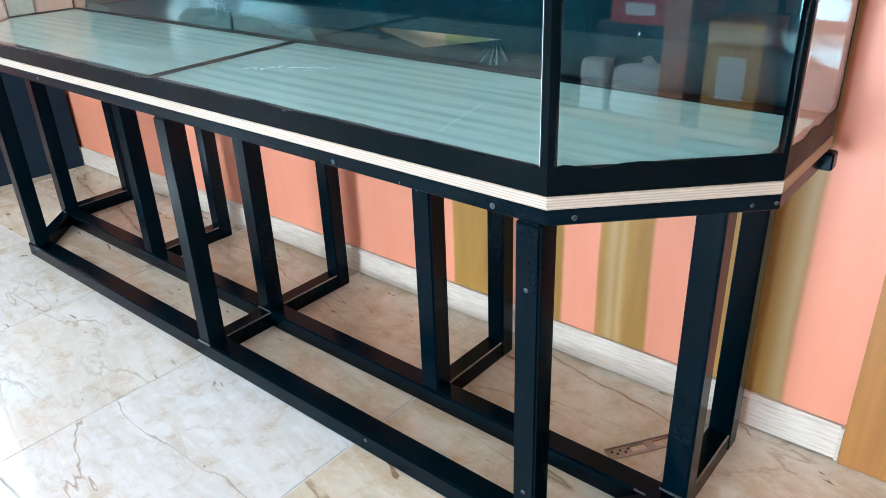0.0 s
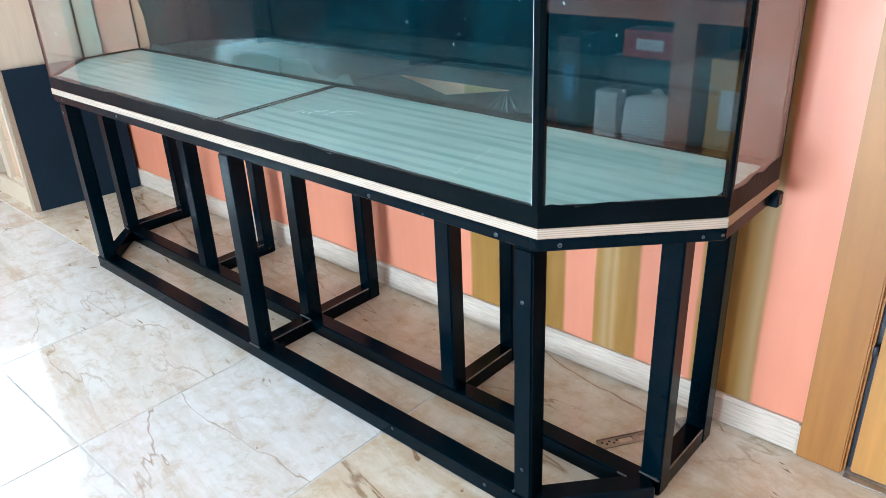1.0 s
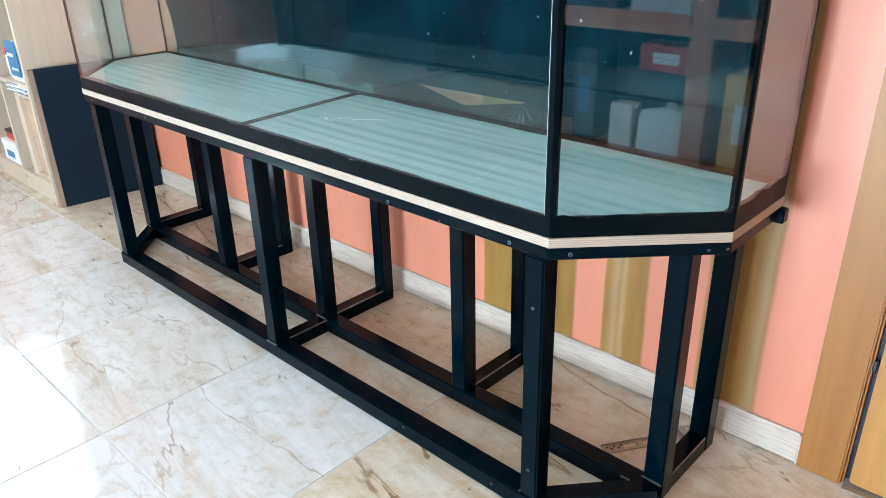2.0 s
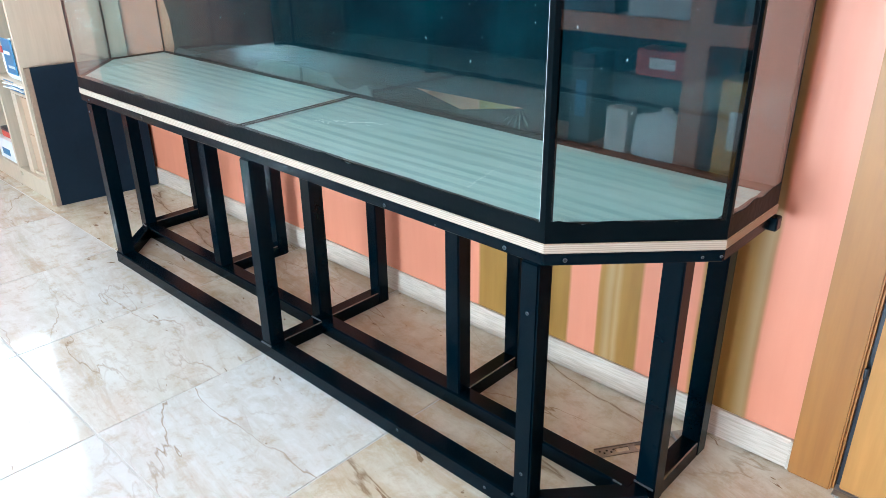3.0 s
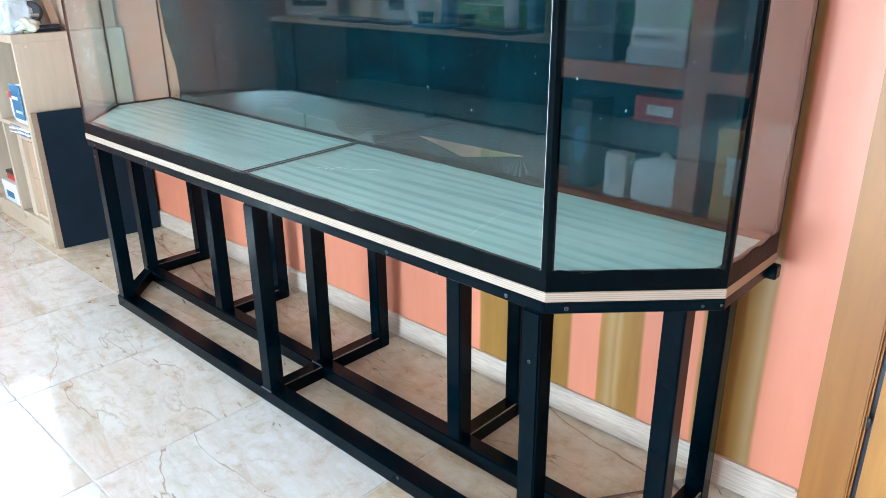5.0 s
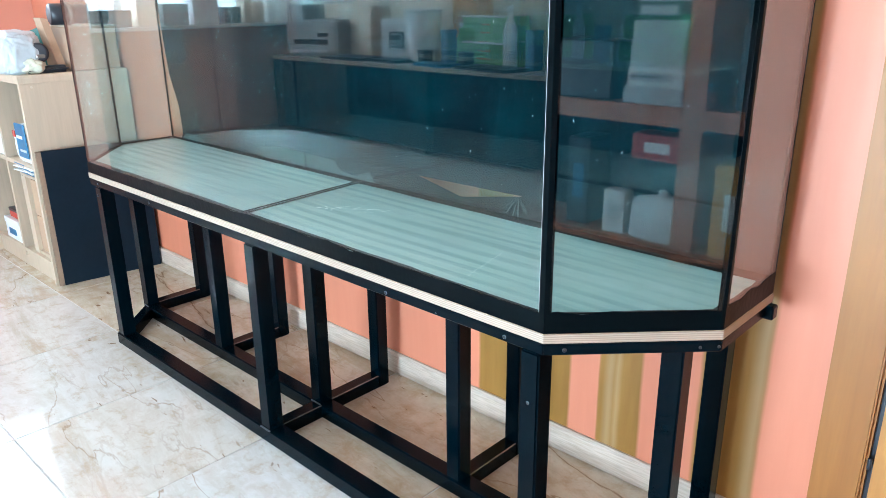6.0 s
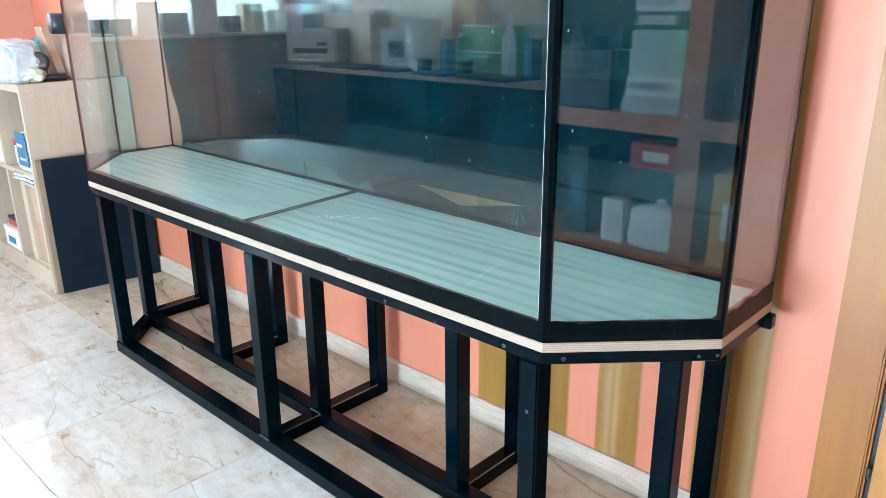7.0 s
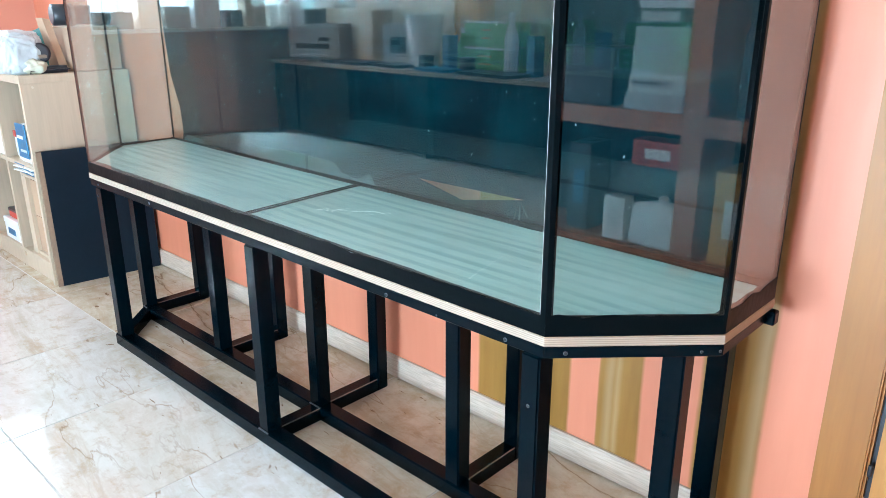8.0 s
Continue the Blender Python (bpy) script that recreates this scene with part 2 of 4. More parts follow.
TILE = marble_tile("marble_tile", 0.0)
TANTILE = marble_tile("tan_marble_tile", 1.0)
GROUT = surface("grout", (0.62, 0.59, 0.55), 0.85, vary=0.25, scale=12, fine=200)
WALL = striped_paint()
SALMON = surface("salmon_paint", (0.66, 0.29, 0.20), 0.55, vary=0.06, scale=3, fine=160)
BEIGE = surface("beige_paint", (0.76, 0.64, 0.51), 0.6, vary=0.06, scale=3, fine=160)
CEILING = surface("ceiling_paint", (0.80, 0.77, 0.72), 0.8, vary=0.04, scale=2, fine=120)
BROWNWALL = surface("brown_paint", (0.34, 0.20, 0.14), 0.55, vary=0.12, scale=4, fine=90)
TERRACOTTA = surface("terracotta_paint", (0.50, 0.19, 0.10), 0.5, vary=0.12, scale=4, fine=90)
BASEBOARD = wood("limed_pine", (0.47, 0.37, 0.285), (0.60, 0.50, 0.41), 0.55, "x", 22, 0.0, 0.5)
DOORWOOD = wood("honey_beech", (0.265, 0.100, 0.014), (0.32, 0.128, 0.020), 0.5, "z", 7, 0.04)
LEAFWOOD = wood("pale_beech", (0.38, 0.17, 0.034), (0.44, 0.205, 0.046), 0.5, "z", 6, 0.04)
BIRCH = wood("birch_foil", (0.52, 0.415, 0.300), (0.55, 0.445, 0.325), 0.45, "z", 5, 0.05)
DESKTOP = wood("desk_beech", (0.46, 0.34, 0.23), (0.56, 0.43, 0.30), 0.4, "x", 6, 0.1)
CHIP = surface("chipboard_edge", (0.30, 0.20, 0.13), 0.8, vary=0.3, scale=40, fine=300, bump=0.3)
STEEL = surface("black_enamel", (0.0004, 0.0040, 0.0070), 0.20, vary=0.3, scale=9, fine=140, bump=0.05)
STEEL.node_tree.nodes["Principled BSDF"].inputs["Specular IOR Level"].default_value = 0.09
# paler enamel that paints the highlight along the stand's bevelled edges
EDGEGLINT = surface("enamel_edge_glint", (0.22, 0.27, 0.30), 0.22, 0.75, vary=0.6, scale=30, fine=200, bump=0.1)
WELD = surface("weld_bead", (0.10, 0.10, 0.10), 0.4, 0.8, vary=0.4, scale=60, fine=300, bump=0.6)
SCREW = surface("zinc_screw", (0.13, 0.14, 0.15), 0.35, 0.9, vary=0.2, scale=60)
SOCKET = surface("screw_socket", (0.02, 0.02, 0.02), 0.6)
PLY = plies()
PLYFACE = wood("birch_face", (0.58, 0.44, 0.29), (0.70, 0.57, 0.41), 0.6, "x", 6, 0.0)
SILICONE = surface("black_silicone", (0.0005, 0.0026, 0.0038), 0.35, vary=0.3, scale=14, fine=70, bump=0.35)
SILICONE.node_tree.nodes["Principled BSDF"].inputs["Specular IOR Level"].default_value = 0.06
FILM = stained_film()
RESIDUE = surface("paper_residue", (0.045, 0.068, 0.060), 0.8, vary=0.5, scale=16, fine=90, bump=0.3)
SCRAP = surface("film_scrap", (0.05, 0.07, 0.062), 0.65, vary=0.6, scale=40)
FLOORGLASS = tank_floor_glass()
GLASS = clear_glass("tank_glass", (0.77, 0.955, 0.955))
HAZYGLASS = clear_glass("hazy_tank_glass", (0.90, 0.97, 0.955), 0.0, (0.07, 0.16))
PANE = clear_glass("window_glass", (0.98, 1.0, 0.99))
BLACKBOARD = surface("black_panel", (0.008, 0.016, 0.026), 0.5, vary=0.35, scale=5, fine=60, bump=0.1)
BLACKBOARD.node_tree.nodes["Principled BSDF"].inputs["Specular IOR Level"].default_value = 0.15
WHITEPVC = surface("white_pvc", (0.78, 0.79, 0.79), 0.4, vary=0.05)
SILL = surface("pale_stone", (0.62, 0.60, 0.55), 0.3, vary=0.15, scale=9)
CARD = surface("cardboard", (0.47, 0.32, 0.21), 0.85, vary=0.15, scale=8, fine=120, bump=0.15)
PALECARD = surface("pale_cardboard", (0.66, 0.57, 0.45), 0.8, vary=0.1, scale=8, fine=120, bump=0.1)
GREYPLASTIC = surface("grey_plastic", (0.52, 0.53, 0.53), 0.45, vary=0.08)
WHITEPLASTIC = surface("white_plastic", (0.76, 0.77, 0.77), 0.45, vary=0.05)
DARKPLASTIC = surface("dark_plastic", (0.022, 0.026, 0.034), 0.35, vary=0.2)
BLUEPRINT = surface("blue_print", (0.03, 0.17, 0.33), 0.4, vary=0.4, scale=18)
REDPRINT = surface("red_print", (0.50, 0.06, 0.04), 0.5, vary=0.15)
PAPER = surface("paper", (0.78, 0.77, 0.74), 0.75, vary=0.06)
ORANGEBOX = surface("orange_box", (0.62, 0.30, 0.05), 0.7, vary=0.12)
TEAL = surface("teal_cloth", (0.08, 0.26, 0.25), 0.9, vary=0.35, scale=14, fine=260, bump=0.4)
BAG = surface("milky_bag", (0.54, 0.60, 0.62), 0.3, vary=0.15, scale=10, bump=0.2)
YELLOWBAG = surface("pale_yellow_plastic", (0.62, 0.63, 0.50), 0.4, vary=0.15, scale=10)
GREENPLASTIC = surface("green_plastic", (0.20, 0.48, 0.14), 0.35, vary=0.25, scale=8)
DARKGREEN = surface("dark_green_enamel", (0.035, 0.095, 0.060), 0.4, vary=0.2)
GALV = surface("galvanised_steel", (0.40, 0.37, 0.33), 0.42, 0.85, vary=0.3, scale=50, fine=200, bump=0.15)
SKYLEFT = outdoors("bright_sky", 2.1, 0.12)
# glow added outside the unseen balcony door
SKYBACK = outdoors("added_garden_light", 3.0, 1.0)


# ---- building helpers ----
def box(bm, x0, x1, y0, y1, z0, z1, bevel=0.0, seg=1):
    t = Matrix.Translation(((x0 + x1) / 2, (y0 + y1) / 2, (z0 + z1) / 2)) @ Matrix.Diagonal((x1 - x0, y1 - y0, z1 - z0, 1))
    made = bmesh.ops.create_cube(bm, size=1, matrix=t)["verts"]
    if bevel:
        edges = list({e for v in made for e in v.link_edges})
        bmesh.ops.bevel(bm, geom=edges, offset=bevel, segments=seg, affect="EDGES", clamp_overlap=True)
    return bm


def boxed(*a, **k):
    return box(bmesh.new(), *a, **k)


def beam(p, q, width, z0, z1, bevel=0.003):
    """A bar on the flat from p to q in plan, its axis in the middle."""
    bm = bmesh.new()
    d = Vector(q) - Vector(p)
    box(bm, 0, d.length, -width / 2, width / 2, z0, z1, bevel)
    bm.transform(Matrix.Translation((*p, 0)) @ Matrix.Rotation(math.atan2(d.y, d.x), 4, "Z"))
    return bm


def prism(pts, z0, z1, bevel=0.0):
    bm = bmesh.new()
    low = [bm.verts.new((x, y, z0)) for x, y in pts]
    top = [bm.verts.new((x, y, z1)) for x, y in pts]
    bm.faces.new(low[::-1])
    bm.faces.new(top)
    n = len(pts)
    for i in range(n):
        bm.faces.new((low[i], low[(i + 1) % n], top[(i + 1) % n], top[i]))
    bmesh.ops.recalc_face_normals(bm, faces=bm.faces)
    if bevel:
        bmesh.ops.bevel(bm, geom=list(bm.edges), offset=bevel, segments=1, affect="EDGES", clamp_overlap=True)
    return bm


def tube(profile, seg=24, m=None):
    """A turned body from (radius, height) pairs, closed at both ends."""
    bm = bmesh.new()
    rings = [[bm.verts.new((r * math.cos(2 * math.pi * i / seg), r * math.sin(2 * math.pi * i / seg), h)) for i in range(seg)] for r, h in profile]
    for a, b in zip(rings, rings[1:]):
        for i in range(seg):
            bm.faces.new((a[i], a[(i + 1) % seg], b[(i + 1) % seg], b[i]))
    bm.faces.new(rings[0][::-1])
    bm.faces.new(rings[-1])
    for f in bm.faces:
        f.smooth = len(f.verts) == 4
    if m is not None:
        bm.transform(m)
    return bm


def crumple(size, loc, amount, seed, sub=3, squash=1.0, boxy=False):
    """A soft crumpled body, flat below."""
    bm = bmesh.new()
    bmesh.ops.create_icosphere(bm, subdivisions=sub, radius=0.5)
    for v in bm.verts:
        k = noise.noise(v.co * 4.0 + Vector((seed, 0, 0))) + 0.5 * noise.noise(v.co * 9.0 + Vector((0, seed, 0)))
        v.co *= 1 + amount * k
        if boxy:
            v.co = Vector([math.copysign(abs(2 * c) ** 0.55 / 2, c) for c in v.co]) * (1 + 0.06 * noise.noise(v.co * 16.0))
        v.co = Vector((v.co.x * size[0], v.co.y * size[1], max(v.co.z, -0.38) * size[2] * squash))
    for f in bm.faces:
        f.smooth = True
    low = min(v.co.z for v in bm.verts)
    bm.transform(Matrix.Translation((loc[0], loc[1], loc[2] - low)))
    return bm


def as_mesh(name, bm, mat):
    me = bpy.data.meshes.new(name)
    bmesh.ops.recalc_face_normals(bm, faces=bm.faces)
    bm.to_mesh(me)
    bm.free()
    me.materials.append(mat)
    return me


def part(name, bm, mat, parent=None, label=""):
    ob = new(name, as_mesh(name, bm, mat))
    ob.parent = parent
    if label:
        tagged(ob, label)
    return ob


def thing(name, label, category, at=(0, 0, 0), group="", turn=0.0):
    ob = new(name)
    ob.empty_display_size = 0.05
    ob.matrix_world = pose(*at, 0, 0, turn)
    return tagged(ob, label, category, group)


def structure(name, bm, mat, label, category):
    return tagged(part(name, bm, mat), label, category, kind="structure")


# ---- the room ----
X0, X1, Y0, Y1, TOP = -6.60, 2.70, -3.40, 1.735, 3.10
floor = structure("floor", boxed(X0 - 0.2, X1 + 0.2, Y0 - 0.2, Y1 + 0.2, -0.12, -0.0022), GROUT, "floor of polished cream marble-look tiles with pale joints", "floor")
structure("wall_north", boxed(X0 - 0.2, 0.348, Y1, Y1 + 0.15, 0, TOP), WALL, "salmon wall with hand-painted ochre vertical stripes", "wall")
structure("wall_north_end", boxed(1.165, X1, Y1, Y1 + 0.15, 0, TOP), SALMON, "plain salmon painted wall beyond the door", "wall")
structure("wall_north_lintel", boxed(0.348, 1.165, Y1, Y1 + 0.15, 2.05, TOP), SALMON, "salmon painted wall over the door", "wall")
structure("ceiling", boxed(X0 - 0.2, X1 + 0.15, Y0 - 0.2, Y1 + 0.15, TOP, TOP + 0.1), CEILING, "off-white painted ceiling", "ceiling")


def wall_with_window(tag, along, face, depth, a0, a1, w0, w1, sill, head, mat, label):
    """A wall of four blocks round one window opening. along: the axis it runs on."""
    bm = bmesh.new()
    f0, f1 = sorted((face, face + depth))
    for p, q, z0, z1 in ((a0, w0, 0, TOP), (w1, a1, 0, TOP), (w0, w1, 0, sill), (w0, w1, head, TOP)):
        box(bm, *((p, q, f0, f1) if along == "x" else (f0, f1, p, q)), z0, z1)
    return structure("wall_" + tag, bm, mat, label, "wall")


def window(tag, along, face, depth, w0, w1, sill, head, lights, label):
    """A white framed window set in the middle of its wall, with a pane in each light and a stone sill."""
    top = tagged(new("window_" + tag), label, "window", kind="structure")
    mid = face + depth / 2

    def bar(name, p, q, z0, z1, t=0.03, mat=WHITEPVC, bevel=0.004):
        a = (p, q, mid - t, mid + t) if along == "x" else (mid - t, mid + t, p, q)
        return part(name, boxed(*a, z0, z1, bevel), mat, top)

    f = 0.06
    bar("window_frame", w0, w1, sill, sill + f)
    bar("window_frame", w0, w1, head - f, head)
    bar("window_frame", w0, w0 + f, sill + f, head - f)
    bar("window_frame", w1 - f, w1, sill + f, head - f)
    step = (w1 - w0 - 2 * f) / lights
    for i in range(lights):
        p = w0 + f + i * step
        if i:
            bar("mullion", p - 0.04, p + 0.04, sill + f, head - f)
        g = bar("pane", p + 0.04 * (i > 0), p + step - 0.04 * (i < lights - 1), sill + f, head - f, 0.003, PANE, 0.0)
        g.visible_shadow = False
    return top


wall_with_window("west", "y", X0, -0.2, Y0, 0.20, -2.9, -0.05, 1.12, 2.35, BROWNWALL, "brown painted wall under a wide window")
window("1", "y", X0, -0.2, -2.9, -0.05, 1.12, 2.35, 3, "wide white-framed window with a blind")
# unseen blind, added to keep the window's glare off the tank glass
blind = thing("added_blind", "beige fabric roller blind half lowered over the wide window", "blind", (X0 + 0.04, -1.475, 1.70))
part("fabric", boxed(-0.001, 0.001, -1.46, 1.46, 0.0, 0.68), BEIGE, blind)
part("bottom_bar", boxed(-0.008, 0.008, -1.46, 1.46, -0.018, -0.0005, 0.003), WHITEPVC, blind)
part("roller", boxed(-0.035, 0.020, -1.48, 1.48, 0.6805, 0.74, 0.012, 3), WHITEPVC, blind, "white roller housing")
NEARX = -4.40
wall_with_window("west_near", "y", NEARX, -0.2, 0.20, Y1 + 0.15, 0.42, 1.42, 1.28, 2.85, SALMON, "salmon painted wall round a high bright window")
window("2", "y", NEARX, -0.2, 0.42, 1.42, 1.28, 2.85, 1, "white-framed window full of bright daylight")
# unseen east window, added with its lamp to brighten the desk
wall_with_window("east", "y", X1, 0.15, Y0, Y1 + 0.15, -2.45, -0.85, 0.95, 2.75, SALMON, "salmon painted wall with a wide window")
window("5", "y", X1, 0.15, -2.45, -0.85, 0.95, 2.75, 2, "white-framed window full of daylight")
window_light("east_fill_light", pose(X1 + 0.14, -1.65, 1.85, 90, 0, 90), 1.5, 1.7, 4, (0.86, 0.94, 1.0))
window_light("desk_daylight", pose(X0 - 0.17, -1.475, 1.57, 90, 0, -90), 2.7, 0.22, 85, (0.86, 0.94, 1.0))
window_light("west_daylight", pose(NEARX - 0.17, 0.92, 2.06, 90, 0, -90), 0.9, 1.45, 11, (0.86, 0.94, 1.0))
structure("wall_west_return", boxed(X0 - 0.2, NEARX - 0.2, 0.20, 0.35, 0, TOP), SALMON, "salmon painted return wall", "wall")
structure("wall_south", boxed(X0 - 0.2, -2.62, Y0 - 0.2, Y0, 0, TOP), BEIGE, "pale beige painted wall behind the desk", "wall")
# unseen balcony door, added for light from behind the camera
wall_with_window("south_middle", "x", Y0, -0.2, -2.62, 0.90, -1.38, 0.62, 0.04, 2.3, SALMON, "salmon painted wall round a wide balcony door")
window("3", "x", Y0, -0.2, -1.38, 0.62, 0.04, 2.3, 2, "unseen white-framed balcony door added to let light in")
structure("wall_south_end", boxed(0.90, X1 + 0.15, Y0 - 0.2, Y0, 0, TOP), SALMON, "plain salmon painted wall", "wall")
# low fill lamp, added to lift the shade under the tank
window_light("low_fill_light", pose(-0.38, Y0 - 0.02, 0.55, 90, 0, 0), 1.85, 0.9, 108, (0.80, 0.92, 1.0))
structure("sill_west", boxed(X0 - 0.02, X0 + 0.24, -3.0, 0.195, 1.085, 1.120, 0.006), SILL, "pale stone window sill", "sill")
# the south backdrop only serves the added balcony door
for nm, bm, mt in (("backdrop_west", boxed(-8.3, -8.25, -5.2, 3.6, -0.2, 5.2), SKYLEFT), ("backdrop_south", boxed(-8.2, 4.0, -5.45, -5.4, -0.2, 5.6), SKYBACK)):
    structure(nm, bm, mt, "bright daylight and greenery outside the window", "backdrop")

# baseboard along the striped wall
bb = prism([(1.720, 0.0045), (1.735, 0.0045), (1.735, 0.088), (1.727, 0.088), (1.720, 0.078)], NEARX, 0.235)
bb.transform(Matrix(((0, 0, 1, 0), (1, 0, 0, 0), (0, 1, 0, 0), (0, 0, 0, 1))))
structure("baseboard", bb, BASEBOARD, "limed pine skirting board with visible grain", "baseboard")
structure("baseboard_cap", boxed(0.235, 0.2425, 1.719, 1.735, 0, 0.088, 0.001), BASEBOARD, "small end cap of the skirting board", "baseboard")

# ---- the door at the end of the striped wall ----
door = tagged(new("door_1"), "closed honey-coloured beech door in a wide wooden frame", "door", kind="structure")
part("casing", boxed(0.243, 0.348, 1.712, 1.735, 0, 2.12, 0.004, 2), DOORWOOD, door, "honey beech door casing")
part("casing", boxed(1.165, 1.275, 1.712, 1.735, 0, 2.12, 0.004, 2), DOORWOOD, door)
part("casing", boxed(0.348, 1.165, 1.712, 1.735, 2.03, 2.12, 0.004, 2), DOORWOOD, door)
part("jamb", boxed(0.348, 0.353, 1.728, 1.85, 0, 2.05), DOORWOOD, door)
part("jamb", boxed(1.160, 1.165, 1.728, 1.85, 0, 2.05), DOORWOOD, door)
# dark strip in place of the shade between casing and leaf
part("seal", boxed(0.3532, 0.3640, 1.742, 1.760, 0.008, 2.028), DARKPLASTIC, door, "dark strip painted as the shade in the door gap")
part("leaf", boxed(0.3645, 1.156, 1.726, 1.766, 0.008, 2.028, 0.003, 2), LEAFWOOD, door, "pale beech door leaf")
part("threshold", boxed(0.355, 1.158, 1.700, 1.7225, 0.0005, 0.005, 0.001), GALV, door, "thin metal threshold strip")
for hz in (0.335, 1.75):
    hinge = part("hinge", tube(((0.004, 0), (0.005, 0.003), (0.005, 0.026), (0.004, 0.029)), 12, Matrix.Translation((0.3575, 1.722, hz))), DARKPLASTIC, door, "dark metal hinge")

# ---- the aquarium stand ----
T = 0.050
FRONT, MIDY, BACKY = 1.128, 1.338, 1.605
stand = thing("aquarium_stand", "black enamelled welded steel tube stand on the tiled floor", "stand", (-1.2, 1.4, 0))


def on_stand(name, bm, mat=STEEL, label="", parent=None):
    bm.transform(Matrix.Translation((1.2, -1.4, 0)))
    ob = part(name, bm, mat, parent or stand, label)
    # bevel faces take the paler enamel, so their highlight is in the colour
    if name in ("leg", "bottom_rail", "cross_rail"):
        ob.data.materials.append(EDGEGLINT)
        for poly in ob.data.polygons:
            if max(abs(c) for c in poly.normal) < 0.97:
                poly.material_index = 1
    return ob


Z1 = 0.680
front_x = (-2.298, -1.244, -0.195)
mid_legs = ((-2.530, 1.345), (-1.882, MIDY), (-1.252, MIDY), (-0.612, MIDY), (-0.003, 1.366))
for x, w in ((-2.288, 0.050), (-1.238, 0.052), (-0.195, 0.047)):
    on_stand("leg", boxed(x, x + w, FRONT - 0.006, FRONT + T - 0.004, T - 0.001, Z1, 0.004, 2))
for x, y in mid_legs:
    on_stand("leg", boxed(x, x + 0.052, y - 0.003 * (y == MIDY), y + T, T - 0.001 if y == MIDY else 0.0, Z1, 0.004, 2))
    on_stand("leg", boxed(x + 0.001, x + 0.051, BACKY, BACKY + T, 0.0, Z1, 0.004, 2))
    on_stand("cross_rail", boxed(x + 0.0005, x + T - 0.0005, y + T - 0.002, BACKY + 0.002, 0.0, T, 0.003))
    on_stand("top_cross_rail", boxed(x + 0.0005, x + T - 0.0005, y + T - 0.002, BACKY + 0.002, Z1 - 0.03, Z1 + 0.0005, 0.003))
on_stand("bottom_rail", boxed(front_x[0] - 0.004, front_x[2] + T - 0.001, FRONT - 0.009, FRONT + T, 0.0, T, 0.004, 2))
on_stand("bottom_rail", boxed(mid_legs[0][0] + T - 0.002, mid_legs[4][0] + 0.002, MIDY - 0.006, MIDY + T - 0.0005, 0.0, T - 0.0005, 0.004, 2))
on_stand("cross_rail", boxed(-1.2425, -1.1935, FRONT + T - 0.002, MIDY + 0.002, 0.0, T - 0.001, 0.003))
on_stand("corner_rail", beam((-0.172, 1.134), (0.030, 1.360), 0.052, 0.0005, T - 0.0015))
on_stand("corner_rail", beam((-2.282, 1.150), (-2.500, 1.372), 0.046, 0.0005, T - 0.0015))
# top frame: flat bars under the board
OUT = [(-2.333, 1.1255), (-0.141, 1.1255), (0.1175, 1.385), (0.1175, 1.648), (-2.625, 1.648), (-2.625, 1.385)]
for (ax, ay), (bx, by) in zip(OUT, OUT[1:] + OUT[:1]):
    d = (Vector((bx, by)) - Vector((ax, ay))).normalized()
    n = Vector((-d.y, d.x)) * 0.0245
    on_stand("top_rail", beam((ax + n.x, ay + n.y), (bx + n.x, by + n.y), 0.049, Z1, 0.7070, 0.002))
on_stand("bracket", boxed(0.104, 0.134, 1.618, 1.646, 0.674, 0.7065, 0.003), STEEL, "stub of black steel tube under the board")


def screw_on(parent, x, y, z, yaw, r=0.0044):
    """A countersunk socket screw on an upright face; yaw is the way it looks."""
    m = Matrix.Translation((x, y, z)) @ Matrix.Rotation(radians(yaw), 4, "Z") @ Matrix.Rotation(radians(90), 4, "X")
    head = on_stand("screw", tube(((r, -0.001), (r, 0.0010), (r * 0.8, 0.0018), (r * 0.55, 0.0008)), 14, m), SCREW, "zinc screw head")
    on_stand("socket", tube(((r * 0.74, 0.0009), (r * 0.74, 0.0021), (r * 0.66, 0.0023)), 12, m), SOCKET, "dark socket", head)
    return head


for x, z, r in ((-2.262, 0.692, 0.0036), (-1.838, 0.694, 0.0044), (-0.610, 0.690, 0.0048), (-0.240, 0.691, 0.0048), (-0.441, 0.686, 0.0022)):
    screw_on(stand, x, 1.1255, z, 0, r)
for k, z in ((0.12, 0.692), (0.88, 0.691), (0.985, 0.692)):
    screw_on(stand, -0.141 + 0.2585 * k, 1.1255 + 0.2595 * k, z, 45, 0.0046 if k < 0.5 else 0.0032)
for x, y, z in ((-0.172, FRONT - 0.006, 0.561), (-0.171, FRONT - 0.006, 0.130), (-0.594, MIDY - 0.003, 0.569), (-0.279, FRONT - 0.009, 0.025), (-0.593, FRONT - 0.009, 0.034), (-2.272, FRONT - 0.006, 0.645)):
    screw_on(stand, x, y, z, 0, 0.0042)


def weld(p, q, seed):
    """A lumpy weld bead between two points."""
    bm = bmesh.new()
    p, q = Vector(p), Vector(q)
    n = max(3, int((q - p).length / 0.005))
    for i in range(n):
        c = p.lerp(q, (i + 0.5) / n) + Vector((noise.noise(Vector((i, seed, 0))), noise.noise(Vector((i, seed, 4))), 0)) * 0.0015
        bmesh.ops.create_icosphere(bm, subdivisions=1, radius=0.0034 + 0.001 * noise.noise(Vector((i * 2.3, seed, 9))), matrix=Matrix.Translation(c))
    return bm


